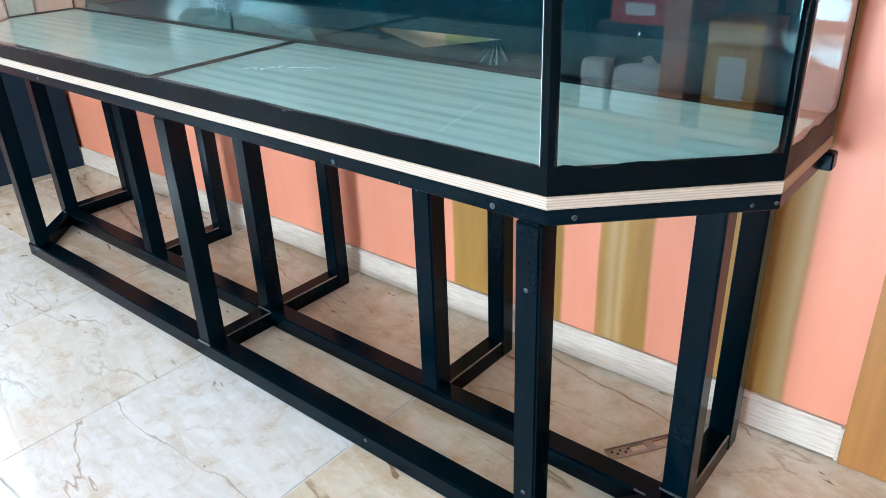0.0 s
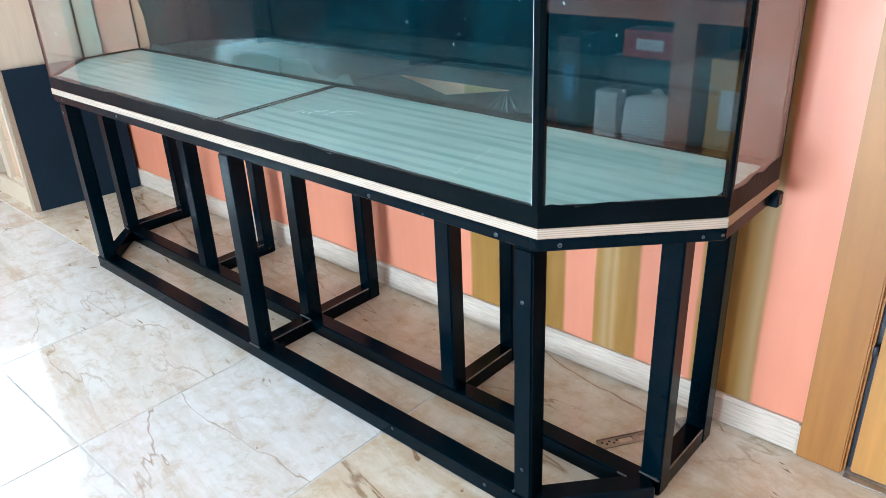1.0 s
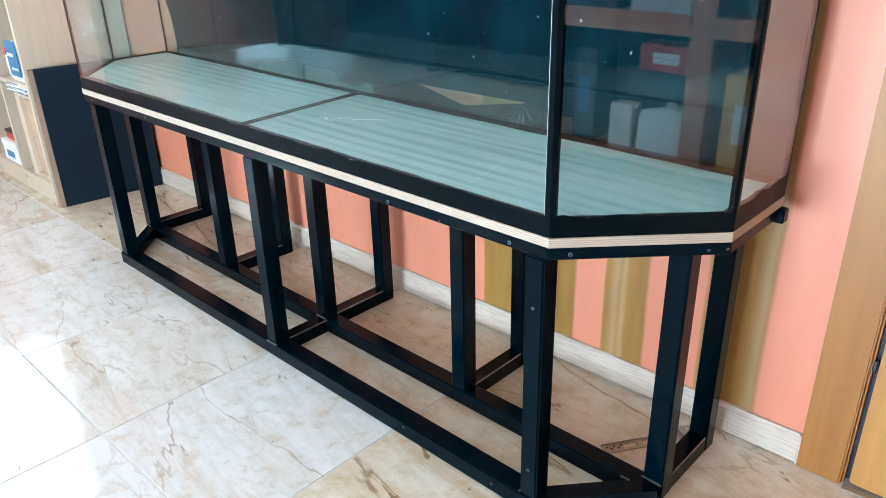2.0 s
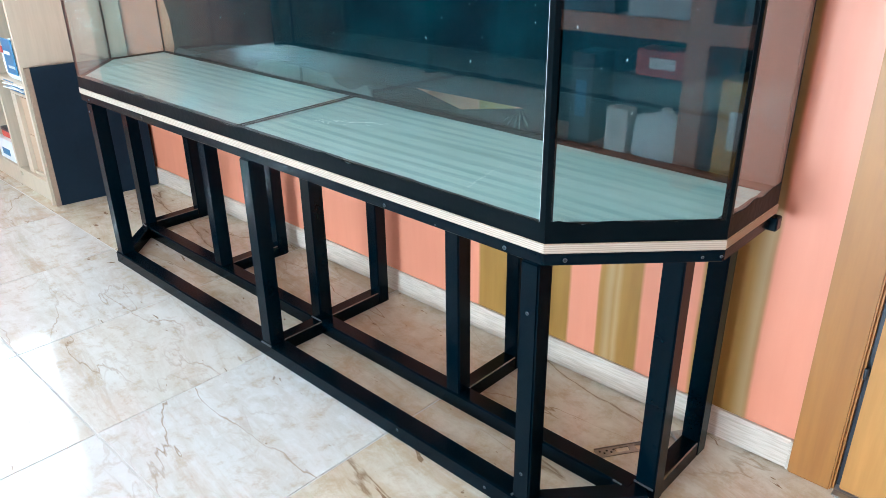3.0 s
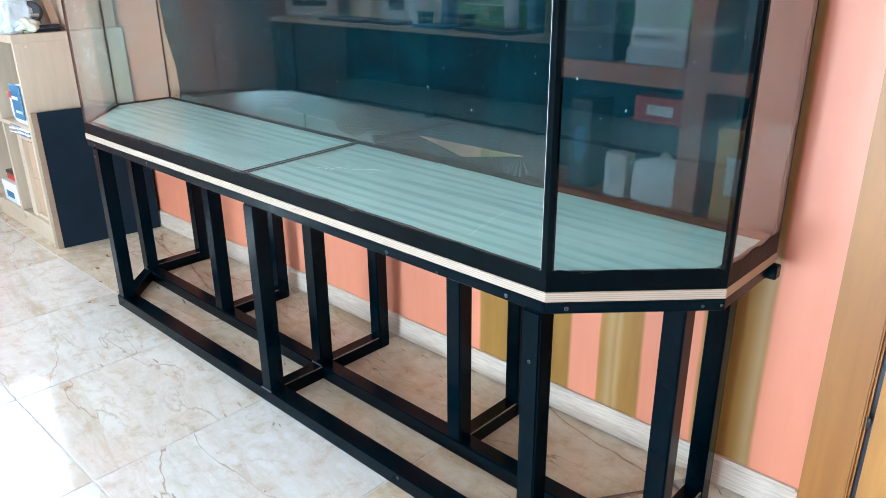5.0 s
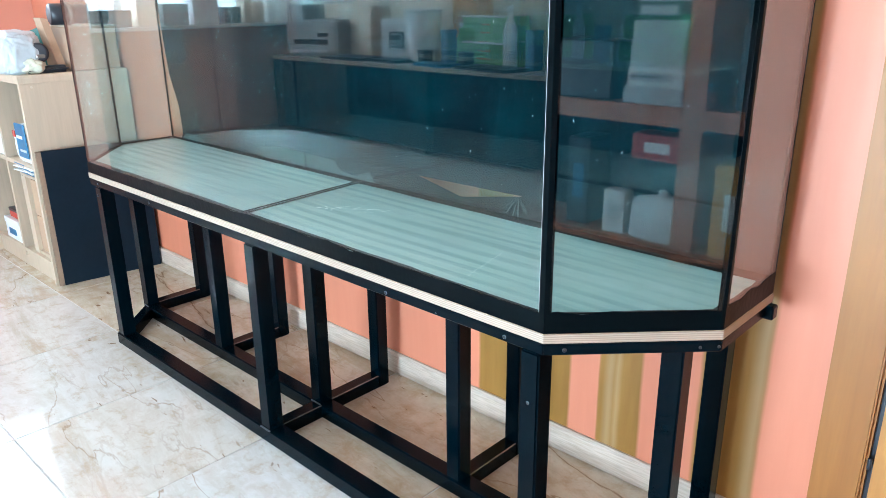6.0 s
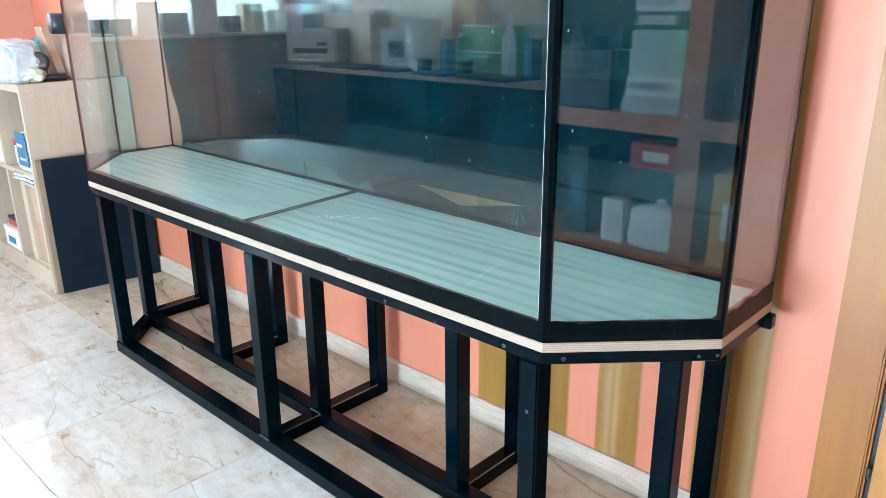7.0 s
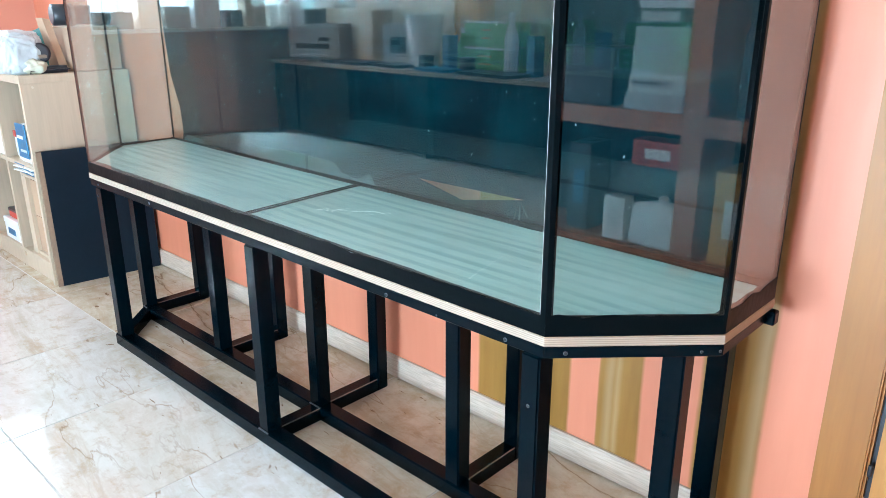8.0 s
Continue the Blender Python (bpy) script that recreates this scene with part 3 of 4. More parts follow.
for i, (p, q) in enumerate((((-0.006, 1.366, 0.050), (0.047, 1.364, 0.050)), ((-0.045, 1.333, 0.049), (-0.02, 1.332, 0.049)), ((-1.25, 1.333, 0.0495), (-1.20, 1.333, 0.0495)), ((-2.50, 1.338, 0.048), (-2.46, 1.334, 0.048)), ((-0.198, 1.124, 0.049), (-0.192, 1.124, 0.056)), ((-1.24, 1.12, 0.0495), (-1.188, 1.12, 0.0495)))):
    on_stand("weld", weld(p, q, i), WELD, "bare weld bead")

# ---- plywood board on the stand ----
BOARD = [(-2.335, 1.124), (-0.140, 1.124), (0.119, 1.384), (0.119, 1.652), (-2.627, 1.652), (-2.627, 1.384)]
board = tagged(part("plywood_board", prism(BOARD, 0.7075, 0.7285, 0.0008), PLY), "birch plywood board with bare layered edges on the stand", "board")
board.data.materials.append(PLYFACE)
for poly in board.data.polygons:
    if abs(poly.normal.z) > 0.9:
        poly.material_index = 1

# ---- the aquarium ----
tank = thing("aquarium", "empty glass aquarium with chamfered front corners and black silicone", "aquarium", (-1.2, 1.4, 0.7285))
ZB, ZG, ZT = 0.7288, 0.7680, 1.450
G = 0.010
TANK = [(-2.333, 1.1265), (-0.1415, 1.1265), (0.1165, 1.3855), (0.1165, 1.650), (-2.6245, 1.650), (-2.6245, 1.3855)]


def in_tank(name, bm, mat, label="", parent=None, shadow=True):
    bm.transform(Matrix.Translation((1.2, -1.4, -0.7285)))
    ob = part(name, bm, mat, parent or tank, label)
    ob.visible_shadow = shadow
    return ob


def inset(pts, d):
    """The outline moved inwards by d (it runs counter-clockwise)."""
    out = []
    n = len(pts)
    for i in range(n):
        a, b, c = Vector(pts[i - 1]), Vector(pts[i]), Vector(pts[(i + 1) % n])
        e, f = (b - a).normalized(), (c - b).normalized()
        m, k = Vector((-e.y, e.x)), Vector((-f.y, f.x))
        out.append(tuple(b + (m + k) * d / (1 + m.dot(k))))
    return out


INNER = inset(TANK, G)
names = ("front_pane", "corner_pane", "end_pane", "back_pane", "end_pane", "corner_pane")
for i, nm in enumerate(names):
    a, b = Vector(TANK[i]), Vector(TANK[(i + 1) % 6])
    c, d = Vector(INNER[(i + 1) % 6]), Vector(INNER[i])
    u = (b - a).normalized() * 0.0012
    in_tank(nm, prism([tuple(a + u), tuple(b - u), tuple(c - u), tuple(d + u)], ZB, ZT), HAZYGLASS if i > 3 else GLASS, "hazy glass pane" if i > 3 else "clear glass pane", shadow=False)
in_tank("foam_mat", prism(inset(INNER, 0.0015), ZB, ZG - 0.0145), SILICONE, "black mat under the bottom glass")
in_tank("bottom_pane", prism(inset(INNER, 0.001), ZG - 0.014, ZG - 0.002), FLOORGLASS, "pale blue-green bottom glass with long faint streaks")


def ragged_band(p, q, width, wob, seed, z0, z1, n=60, taper=0.0):
    """Black silicone smeared along the foot of a pane from p to q, its inner edge uneven."""
    bm = bmesh.new()
    p, q = Vector(p), Vector(q)
    d = (q - p).normalized()
    k = Vector((-d.y, d.x))
    rows = []
    for i in range(n + 1):
        c = p.lerp(q, i / n)
        w = width * (1 - taper * i / n) + wob * (noise.noise(Vector((i * 0.13, seed, 0))) + 0.35 * noise.noise(Vector((i * 0.55, seed, 3))))
        rows.append([bm.verts.new((*(c + k * s), z)) for s, z in ((0.0006, z0), (0.0006, z1 + 0.003), (w * 0.5, z1 + 0.0012), (w, z1 + 0.0004), (w, z0))])
    for a, b in zip(rows, rows[1:]):
        for j in range(5):
            bm.faces.new((a[j], a[(j + 1) % 5], b[(j + 1) % 5], b[j]))
    bm.faces.new(rows[0])
    bm.faces.new(rows[-1][::-1])
    return bm


for i, (w, wob) in enumerate(((0.030, 0.005), (0.010, 0.004), (0.016, 0.004), (0.040, 0.004), (0.012, 0.003), (0.014, 0.003))):
    in_tank("silicone_band", ragged_band(INNER[i], INNER[(i + 1) % 6], w, wob, 3.7 * i, ZG - 0.0015, ZG, 110 if i in (0, 3) else 40, {0: 0.62, 3: 0.7}.get(i, 0.0)), SILICONE, "uneven black silicone seam")
# black sealant drawn along the foot of each pane, its upper edge uneven
def ragged_strip(p, q, height, wob, seed, n):
    bm = bmesh.new()
    p, q = Vector(p), Vector(q)
    d = (q - p).normalized()
    k = Vector((d.y, -d.x)) * 0.0009
    rows = []
    for i in range(n + 1):
        c = p.lerp(q, i / n)
        h = height + wob * (noise.noise(Vector((i * 0.16, seed, 5))) + 0.35 * noise.noise(Vector((i * 0.6, seed, 8))))
        rows.append([bm.verts.new((*(c + k * o), z)) for o, z in ((0, ZB + 0.0005), (1, ZB + 0.0005), (1, ZB + h), (0, ZB + h + 0.0006))])
    for a, b in zip(rows, rows[1:]):
        for j in range(4):
            bm.faces.new((a[j], a[(j + 1) % 4], b[(j + 1) % 4], b[j]))
    bm.faces.new(rows[0])
    bm.faces.new(rows[-1][::-1])
    return bm


for i, h, n in ((0, 0.0425, 150), (1, 0.043, 40), (2, 0.048, 30)):
    in_tank("edge_strip", ragged_strip(TANK[i], TANK[(i + 1) % 6], h, 0.0065, 2.3 * i + 1, n), SILICONE, "black sealant strip along the foot of the pane")
in_tank("middle_seam", ragged_band((-1.236, INNER[0][1] + 0.01), (-1.272, 1.638), 0.011, 0.003, 21, ZG - 0.0015, ZG), SILICONE)
in_tank("middle_seam", ragged_band((-1.254, INNER[0][1] + 0.01), (-1.290, 1.638), 0.006, 0.003, 27, ZG - 0.0015, ZG), SILICONE)
# upright corner joints
for i in range(6):
    o, n = Vector(TANK[i]), Vector(INNER[i])
    away = (n - o).normalized()
    side = Vector((-away.y, away.x))
    w = 0.012 if i in (1, 2) else 0.005
    in_tank("corner_joint", prism([tuple(n - side * w), tuple(n + side * w), tuple(n + away * 0.006 + side * w * 0.5), tuple(n + away * 0.006 - side * w * 0.5)], ZG, ZT), SILICONE, "upright black silicone joint")
    in_tank("corner_joint", prism([tuple(o - side * 0.0011 - away * 0.0002), tuple(o + side * 0.0011 - away * 0.0002), tuple(n + side * 0.0011), tuple(n - side * 0.0011)], ZB, ZT), SILICONE)

for i, la, lb in ((1, 0.012, 0.010), (2, 0.007, 0.010)):
    o = Vector(TANK[i])
    e, f = (Vector(TANK[i - 1]) - o).normalized(), (Vector(TANK[i + 1]) - o).normalized()
    ke, kf = Vector((-e.y, e.x)) * 0.0014, Vector((f.y, -f.x)) * 0.0014
    tip = (ke + kf) * 0.62
    in_tank("corner_seal", prism([tuple(o + e * la), tuple(o), tuple(o + f * lb), tuple(o + f * lb + kf), tuple(o + tip), tuple(o + e * la + ke)], ZB + 0.03, ZT), SILICONE, "black sealant over the upright corner")

# pale strips painted as the glint on the glass beside the upright seals
for i, d, la in ((1, -1, 0.0125), (2, 1, 0.0105)):
    o = Vector(TANK[i])
    e = (Vector(TANK[i + d]) - o).normalized()
    out = Vector((e.y, -e.x)) * d
    in_tank("glint_strip", prism([tuple(o + e * la), tuple(o + e * (la + 0.0009)), tuple(o + e * (la + 0.0009) + out * 0.0010), tuple(o + e * la + out * 0.0010)], ZB + 0.045, ZT), GREYPLASTIC, "pale strip painted as the glint on the glass edge")

# black film behind the back pane, cut aslant at one end and torn near the foot
YB = 1.6489


def sheet(quads, y, thick=0.0006):
    bm = bmesh.new()
    for q in quads:
        for dy in (0, thick):
            bm.faces.new([bm.verts.new((x, y + dy, z)) for x, z in q])
    return bm


film = bmesh.new()
film_quads = (
    ((-2.624, 1.45), (-2.585, 1.060), (-1.008, 1.060), (-1.008, 1.45)),
    ((-2.585, 1.060), (-2.530, 0.915), (-1.008, 0.915), (-1.008, 1.060)),
    ((-2.530, 0.915), (-2.522, 0.800), (-1.008, 0.800), (-1.008, 0.915)),
    ((-2.522, 0.800), (-2.555, 0.730), (-1.008, 0.730), (-1.008, 0.800)),
    ((-1.008, 0.829), (-0.592, 0.832), (-0.592, 1.45), (-1.008, 1.45)),
    ((-1.008, 0.730), (-0.825, 0.730), (-0.825, 0.791), (-1.008, 0.829)),
    ((-0.825, 0.730), (-0.592, 0.730), (-0.592, 0.832), (-0.825, 0.791)),
    ((-0.592, 0.730), (0.106, 0.730), (0.106, 1.45), (-0.592, 1.45)),
)
in_tank("back_film", sheet(film_quads, YB), FILM, "black film on the back, torn near the foot")


def torn_strip(top, z0, seed, n=14):
    """A strip of torn paper on the pane: straight runs between the knots of its upper edge, finely frayed."""
    bm = bmesh.new()
    rows = []
    for (xa, za), (xb, zb) in zip(top, top[1:]):
        for i in range(n):
            f = i / n
            x, z = xa + (xb - xa) * f, za + (zb - za) * f * f * (3 - 2 * f)
            x, z = x * 1.015 - 0.005, z + 0.022
            z += 0.0022 * noise.noise(Vector((x * 60, seed, 0))) + 0.0012 * noise.noise(Vector((x * 190, seed, 2)))
            rows.append([bm.verts.new((x, 1.6394, h)) for h in (z0, max(z0 + 0.001, z))])
    for p, q in zip(rows, rows[1:]):
        bm.faces.new((p[0], q[0], q[1], p[1]))
    return bm


for sd, top in enumerate((((-1.888, 0.747), (-1.800, 0.800), (-1.690, 0.806), (-1.568, 0.804)), ((-1.562, 0.801), (-1.405, 0.799), (-1.368, 0.766), (-1.292, 0.759), (-1.220, 0.784), (-1.186, 0.750)), ((-2.48, 0.750), (-2.44, 0.776), (-2.32, 0.770), (-2.28, 0.748)))):
    in_tank("residue", torn_strip(top, 0.7685, 3.0 * sd), RESIDUE, "pale torn paper residue on the back pane")
flap = bmesh.new()
for k, (dx, dy, dz) in enumerate(((-0.045, -0.014, 0.772), (-0.026, -0.022, 0.765), (-0.004, -0.018, 0.760), (0.020, -0.024, 0.764), (0.036, -0.008, 0.772))):
    top = flap.verts.new((-0.605 + 0.002 * k, 1.637, 0.830))
    a = flap.verts.new((-0.605 + dx, 1.638 + dy, dz + 0.016))
    b = flap.verts.new((-0.605 + dx + 0.007, 1.637 + dy, dz + 0.019))
    flap.faces.new((top, a, b))
in_tank("film_flap", flap, SCRAP, "crumpled peeling scrap of clear film")

speck_mesh = bmesh.new()
bmesh.ops.create_icosphere(speck_mesh, subdivisions=1, radius=1.0)
speck_mesh = as_mesh("speck", speck_mesh, PAPER)
for k in range(26):
    sp = new("speck", speck_mesh)
    sp.parent = tank
    h = random.choice((0.5, 0.8, 1.0, 1.4, 3.4))
    sp.matrix_basis = Matrix.Translation((random.uniform(-2.0, -0.1) + 1.2, 1.6392 - 1.4, random.uniform(0.82, 1.40) - 0.7285)) @ Matrix.Rotation(random.uniform(-0.5, 0.5), 4, "Y") @ Matrix.Diagonal((0.0011, 0.0005, 0.0013 * h, 1))
scratch = bmesh.new()
for k in range(26):
    f = k / 25
    m4 = Matrix.Translation((-0.405 - 0.042 * f + random.uniform(-0.003, 0.003), 1.200 + 0.175 * f + random.uniform(-0.003, 0.003), ZG - 0.0015)) @ Matrix.Rotation(1.74 + random.uniform(-0.3, 0.3), 4, "Z") @ Matrix.Diagonal((random.uniform(0.001, 0.005), 0.0009, 0.0006, 1))
    bmesh.ops.create_icosphere(scratch, subdivisions=1, radius=1.0, matrix=m4)
for k in range(34):
    f = random.random()
    m4 = Matrix.Translation((-1.12 + 0.16 * f + random.uniform(-0.02, 0.03), 1.34 + 0.10 * f + random.uniform(-0.02, 0.02), ZG - 0.0017)) @ Matrix.Rotation(0.3 + random.uniform(-0.6, 0.6), 4, "Z") @ Matrix.Diagonal((random.uniform(0.002, 0.012), random.uniform(0.0006, 0.0016), 0.0005, 1))
    bmesh.ops.create_icosphere(scratch, subdivisions=1, radius=1.0, matrix=m4)
tagged(in_tank("scratch_marks", scratch, PAPER, "white scratch across the bottom glass"), kind="stuff")

# ---- galvanised bracket on the floor under the stand ----
brk = thing("shelf_bracket", "slotted galvanised steel mounting strip lying on the tiles", "bracket", (-0.083, 1.545, 0.0), turn=56)
bm = bmesh.new()
L, W = 0.26, 0.034
for x0, x1, y0, y1 in ((-L / 2, L / 2, -W / 2, -W / 4), (-L / 2, L / 2, W / 4, W / 2), (-L / 2, -0.075, -W / 4, W / 4), (-0.035, -0.015, -W / 4, W / 4), (0.025, L / 2, -W / 4, W / 4)):
    box(bm, x0, x1, y0, y1, 0.0005, 0.003)
part("strip", bm, GALV, brk)
part("lip", boxed(-L / 2, L / 2, W / 2 - 0.002, W / 2, 0.003, 0.006), GALV, brk)
part("hook", boxed(L / 2 - 0.03, L / 2 + 0.012, -0.026, 0.028, 0.003, 0.014, 0.003), GALV, brk)
part("stud", tube(((0.005, 0.003), (0.005, 0.018), (0.003, 0.02)), 12, Matrix.Translation((L / 2 - 0.01, 0.008, 0))), GALV, brk)
for i in range(5):
    part("rivet", tube(((0.003, 0.003), (0.003, 0.0042), (0.001, 0.0046)), 10, Matrix.Translation((-L / 2 + 0.012 + 0.01 * i, 0.004 * (-1) ** i, 0))), SOCKET, brk)

# ---- the shelf unit beyond the stand ----
SX, SY0, SY1, SH = -3.185, 1.198, 1.715, 1.040
unit = thing("shelf_unit", "low birch-coloured open shelf unit with cluttered shelves", "shelf", (-3.62, 1.46, 0))


def on_unit(name, bm, mat=BIRCH, label=""):
    bm.transform(Matrix.Translation((3.62, -1.46, 0)))
    return part(name, bm, mat, unit, label)


SL = -4.053
on_unit("side", boxed(SX - 0.022, SX, SY0, SY1, 0.0, SH - 0.038, 0.001))
on_unit("side", boxed(SL, SL + 0.022, SY0, SY1, 0.0, SH - 0.038, 0.001))
on_unit("top", boxed(SL - 0.002, SX + 0.002, SY0 - 0.002, SY1, SH - 0.038, SH, 0.001))
on_unit("divider", boxed(-3.632, -3.608, SY0 + 0.01, SY1 - 0.01, 0.06, SH - 0.038, 0.001))
for z in (0.089, 0.583):
    on_unit("shelf_board", boxed(SL + 0.022, -3.632, SY0 + 0.01, SY1 - 0.01, z, z + 0.02, 0.001))
    on_unit("shelf_board", boxed(-3.608, SX - 0.022, SY0 + 0.01, SY1 - 0.01, z, z + 0.02, 0.001))
on_unit("plinth", boxed(SL + 0.022, SX - 0.022, SY0 + 0.02, SY0 + 0.036, 0.0, 0.0885))
on_unit("back_panel", boxed(SL, SX, SY1, SY1 + 0.006, 0.0, SH), BIRCH)
bm = tube(((0.006, 0), (0.006, 0.0015), (0.004, 0.002)), 14, Matrix.Translation((SX, 1.252, 0.985)) @ Matrix.Rotation(radians(90), 4, "Y"))
on_unit("cap", bm, PALECARD, "small plastic screw cap")

panel = thing("black_panel", "black sheet of chipboard leaning on the side of the shelf", "panel", (-3.133, 1.46, 0.0), turn=-7.2)
pb = boxed(-0.008, 0.008, -0.232, 0.255, 0.0, 0.685, 0.001)
part("board", pb, BLACKBOARD, panel)
part("raw_edge", boxed(-0.0085, 0.0085, -0.256, -0.2325, 0.0, 0.685, 0.001), CHIP, panel, "bare brown chipboard edge")

# ---- what stands in and on the shelf unit ----
sack = thing("paper_sack", "white sack with a blue printed front on the shelf", "bag", (-3.369, 1.283, 0.6035))
part("body", crumple((0.27, 0.13, 0.20), (0, 0, 0), 0.08, 2.0, 4, 1.0, True), WHITEPLASTIC, sack)
part("print_panel", boxed(-0.02, 0.10, -0.078, -0.070, 0.03, 0.19, 0.004), BLUEPRINT, sack, "blue printed panel")
part("print_wave", boxed(0.00, 0.07, -0.0815, -0.0785, 0.12, 0.135, 0.001), WHITEPLASTIC, sack, "white printed wave")
part("print_wave", boxed(0.02, 0.095, -0.0815, -0.0785, 0.06, 0.072, 0.001), BAG, sack)
part("print_mark", boxed(-0.06, -0.035, -0.078, -0.070, 0.12, 0.15, 0.002), REDPRINT, sack)
papers = thing("paper_stack", "untidy stack of papers on the shelf", "papers", (-3.359, 1.308, 0.55))
for i in range(7):
    part("sheet", (lambda b, i=i: (b.transform(Matrix.Rotation(radians(7 * math.sin(i * 2.1)), 4, "Z")), b)[1])(boxed(-0.13, 0.13, -0.10, 0.10, 0.0005 + i * 0.006, 0.0055 + i * 0.006)), PAPER if i % 3 else BLUEPRINT, papers)
crate = thing("wooden_crate", "pale wooden crate with a brown front on the lower shelf", "crate", (-3.353, 1.378, 0.1095))
for nm, dims in (("crate_side", (-0.13, -0.075, -0.155, 0.15, 0.0, 0.39)), ("crate_side", (0.108, 0.122, -0.155, 0.15, 0.0, 0.39)), ("crate_top", (-0.13, 0.122, -0.155, 0.15, 0.3905, 0.405)), ("crate_bottom", (-0.0745, 0.1075, -0.15, 0.15, 0.0, 0.016))):
    part(nm, boxed(*dims, 0.001), BIRCH, crate)
part("front_board", boxed(-0.0745, 0.1075, -0.135, -0.125, 0.0165, 0.195, 0.001), CARD, crate, "brown front board")
part("front_board", boxed(-0.0745, 0.1075, -0.135, -0.125, 0.1975, 0.375, 0.001), CARD, crate, "brown front board")
part("spine", boxed(0.098, 0.106, -0.150, -0.138, 0.02, 0.20, 0.001), BLUEPRINT, crate, "narrow blue spine")
for x, z, w, h, mt, lb in ((-3.77, 0.6035, 0.18, 0.16, PAPER, "white box on the shelf"), (-3.79, 0.1095, 0.20, 0.11, WHITEPLASTIC, "white plastic box on the bottom shelf")):
    b = thing("small_box", lb, "box", (x, 1.308, z))
    part("body", boxed(-w / 2, w / 2, -0.09, 0.09, 0, h, 0.004), mt, b)
    part("lid", boxed(-w / 2 - 0.002, w / 2 + 0.002, -0.092, 0.092, h - 0.03, h + 0.002, 0.003), mt, b)
    part("label_strip", boxed(-w / 4, w / 4, -0.0925, -0.0905, h * 0.25, h * 0.55), BLUEPRINT, b)

redbox = thing("small_box", "flat red and black pack on a white box", "box", (-3.771, 1.308, 0.228))
part("body", boxed(-0.08, 0.08, -0.07, 0.07, 0, 0.05, 0.004), REDPRINT, redbox)
part("lid", boxed(-0.082, 0.082, -0.072, 0.072, 0.034, 0.052, 0.003), DARKPLASTIC, redbox)

bigbox = thing("cardboard_box", "brown cardboard box with an open flap on the shelf unit", "box", (-3.38, 1.588, SH))
part("body", boxed(-0.16, 0.14, -0.12, 0.125, 0, 0.195, 0.004), CARD, bigbox)
part("lid_flap", boxed(-0.16, 0.14, -0.12, 0.125, 0.1955, 0.1995, 0.001), PALECARD, bigbox)
fl = prism([(-0.165, 0.0), (-0.125, 0.0), (-0.182, 0.232), (-0.215, 0.238)], 0.02, 0.10, 0.001)
fl.transform(Matrix(((0, 0, 1, 0), (1, 0, 0, 0), (0, 1, 0, 0), (0, 0, 0, 1))))
part("flap", fl, CARD, bigbox, "pale open flap bent outwards")
part("tape", boxed(-0.02, 0.01, -0.1215, 0.1265, 0.1998, 0.2006), PALECARD, bigbox)
spot = thing("telescope_tube", "glossy dark cylinder lying on the cardboard box", "cylinder", (-3.294, 1.563, SH + 0.2655), turn=84)
m = Matrix.Rotation(radians(90), 4, "Y")
part("barrel", tube(((0.030, -0.135), (0.036, -0.130), (0.036, -0.04), (0.032, -0.035), (0.032, 0.05), (0.038, 0.06), (0.038, 0.13), (0.032, 0.135)), 24, m), DARKPLASTIC, spot)
part("ring", tube(((0.037, -0.055), (0.0385, -0.053), (0.0385, -0.039), (0.037, -0.037)), 24, m), GALV, spot, "bright metal ring")
cam_thing = thing("web_camera", "small black camera on a flat base on the shelf", "camera", (-3.255, 1.350, SH), turn=90)
part("base", boxed(-0.078, 0.082, -0.030, 0.03, 0, 0.026, 0.011, 3), DARKPLASTIC, cam_thing)
part("head", tube(((0.030, -0.014), (0.038, -0.010), (0.038, 0.010), (0.030, 0.014)), 24, Matrix.Translation((-0.015, 0, 0.075)) @ Matrix.Rotation(radians(-25), 4, "Z") @ Matrix.Rotation(radians(90), 4, "X")), DARKPLASTIC, cam_thing)
part("clip", boxed(-0.030, 0.004, -0.024, -0.016, 0.056, 0.070, 0.003), GALV, cam_thing, "bright clip on the head")
part("neck", boxed(-0.023, -0.007, -0.008, 0.008, 0.022, 0.045, 0.003), DARKPLASTIC, cam_thing)
clear_bag = thing("plastic_bag", "milky plastic bag with pale packaging on the shelf", "bag", (-3.402, 1.268, SH))
part("body", crumple((0.32, 0.20, 0.21), (0, 0, 0), 0.10, 6.0, 5, 1.0, True), BAG, clear_bag)
part("contents", crumple((0.10, 0.12, 0.08), (0.135, 0.03, 0), 0.25, 9.0, 4), YELLOWBAG, clear_bag, "pale yellow packaging")
cloth = thing("folded_cloth", "teal cloth heaped on the shelf behind the bag", "cloth", (-3.662, 1.538, SH))
part("fabric", crumple((0.30, 0.30, 0.21), (0, 0, 0), 0.14, 12.0, 4), TEAL, cloth)

for ob in list(bpy.data.objects):
    if ob.parent is None and ob.type == "EMPTY" and ob.name.split(".")[0] in ("paper_sack", "paper_stack", "wooden_crate", "small_box", "cardboard_box", "telescope_tube", "web_camera", "plastic_bag", "folded_cloth"):
        ob.scale = {"telescope_tube": (1.0, 1.4, 1.4), "web_camera": (1.25, 1.25, 1.25)}.get(ob.name, (1.07, 1.0, 1.06))

# ---- the desk by the far windows, seen in the glass ----
desk = thing("desk", "long beech office desk under the window", "desk", (-4.15, -2.84, 0))
part("top", boxed(-2.25, 0.10, -0.55, 0.36, 0.742, 0.780, 0.003), DESKTOP, desk)
part("top", boxed(0.103, 2.10, -0.55, 0.36, 0.742, 0.780, 0.003), DESKTOP, desk)
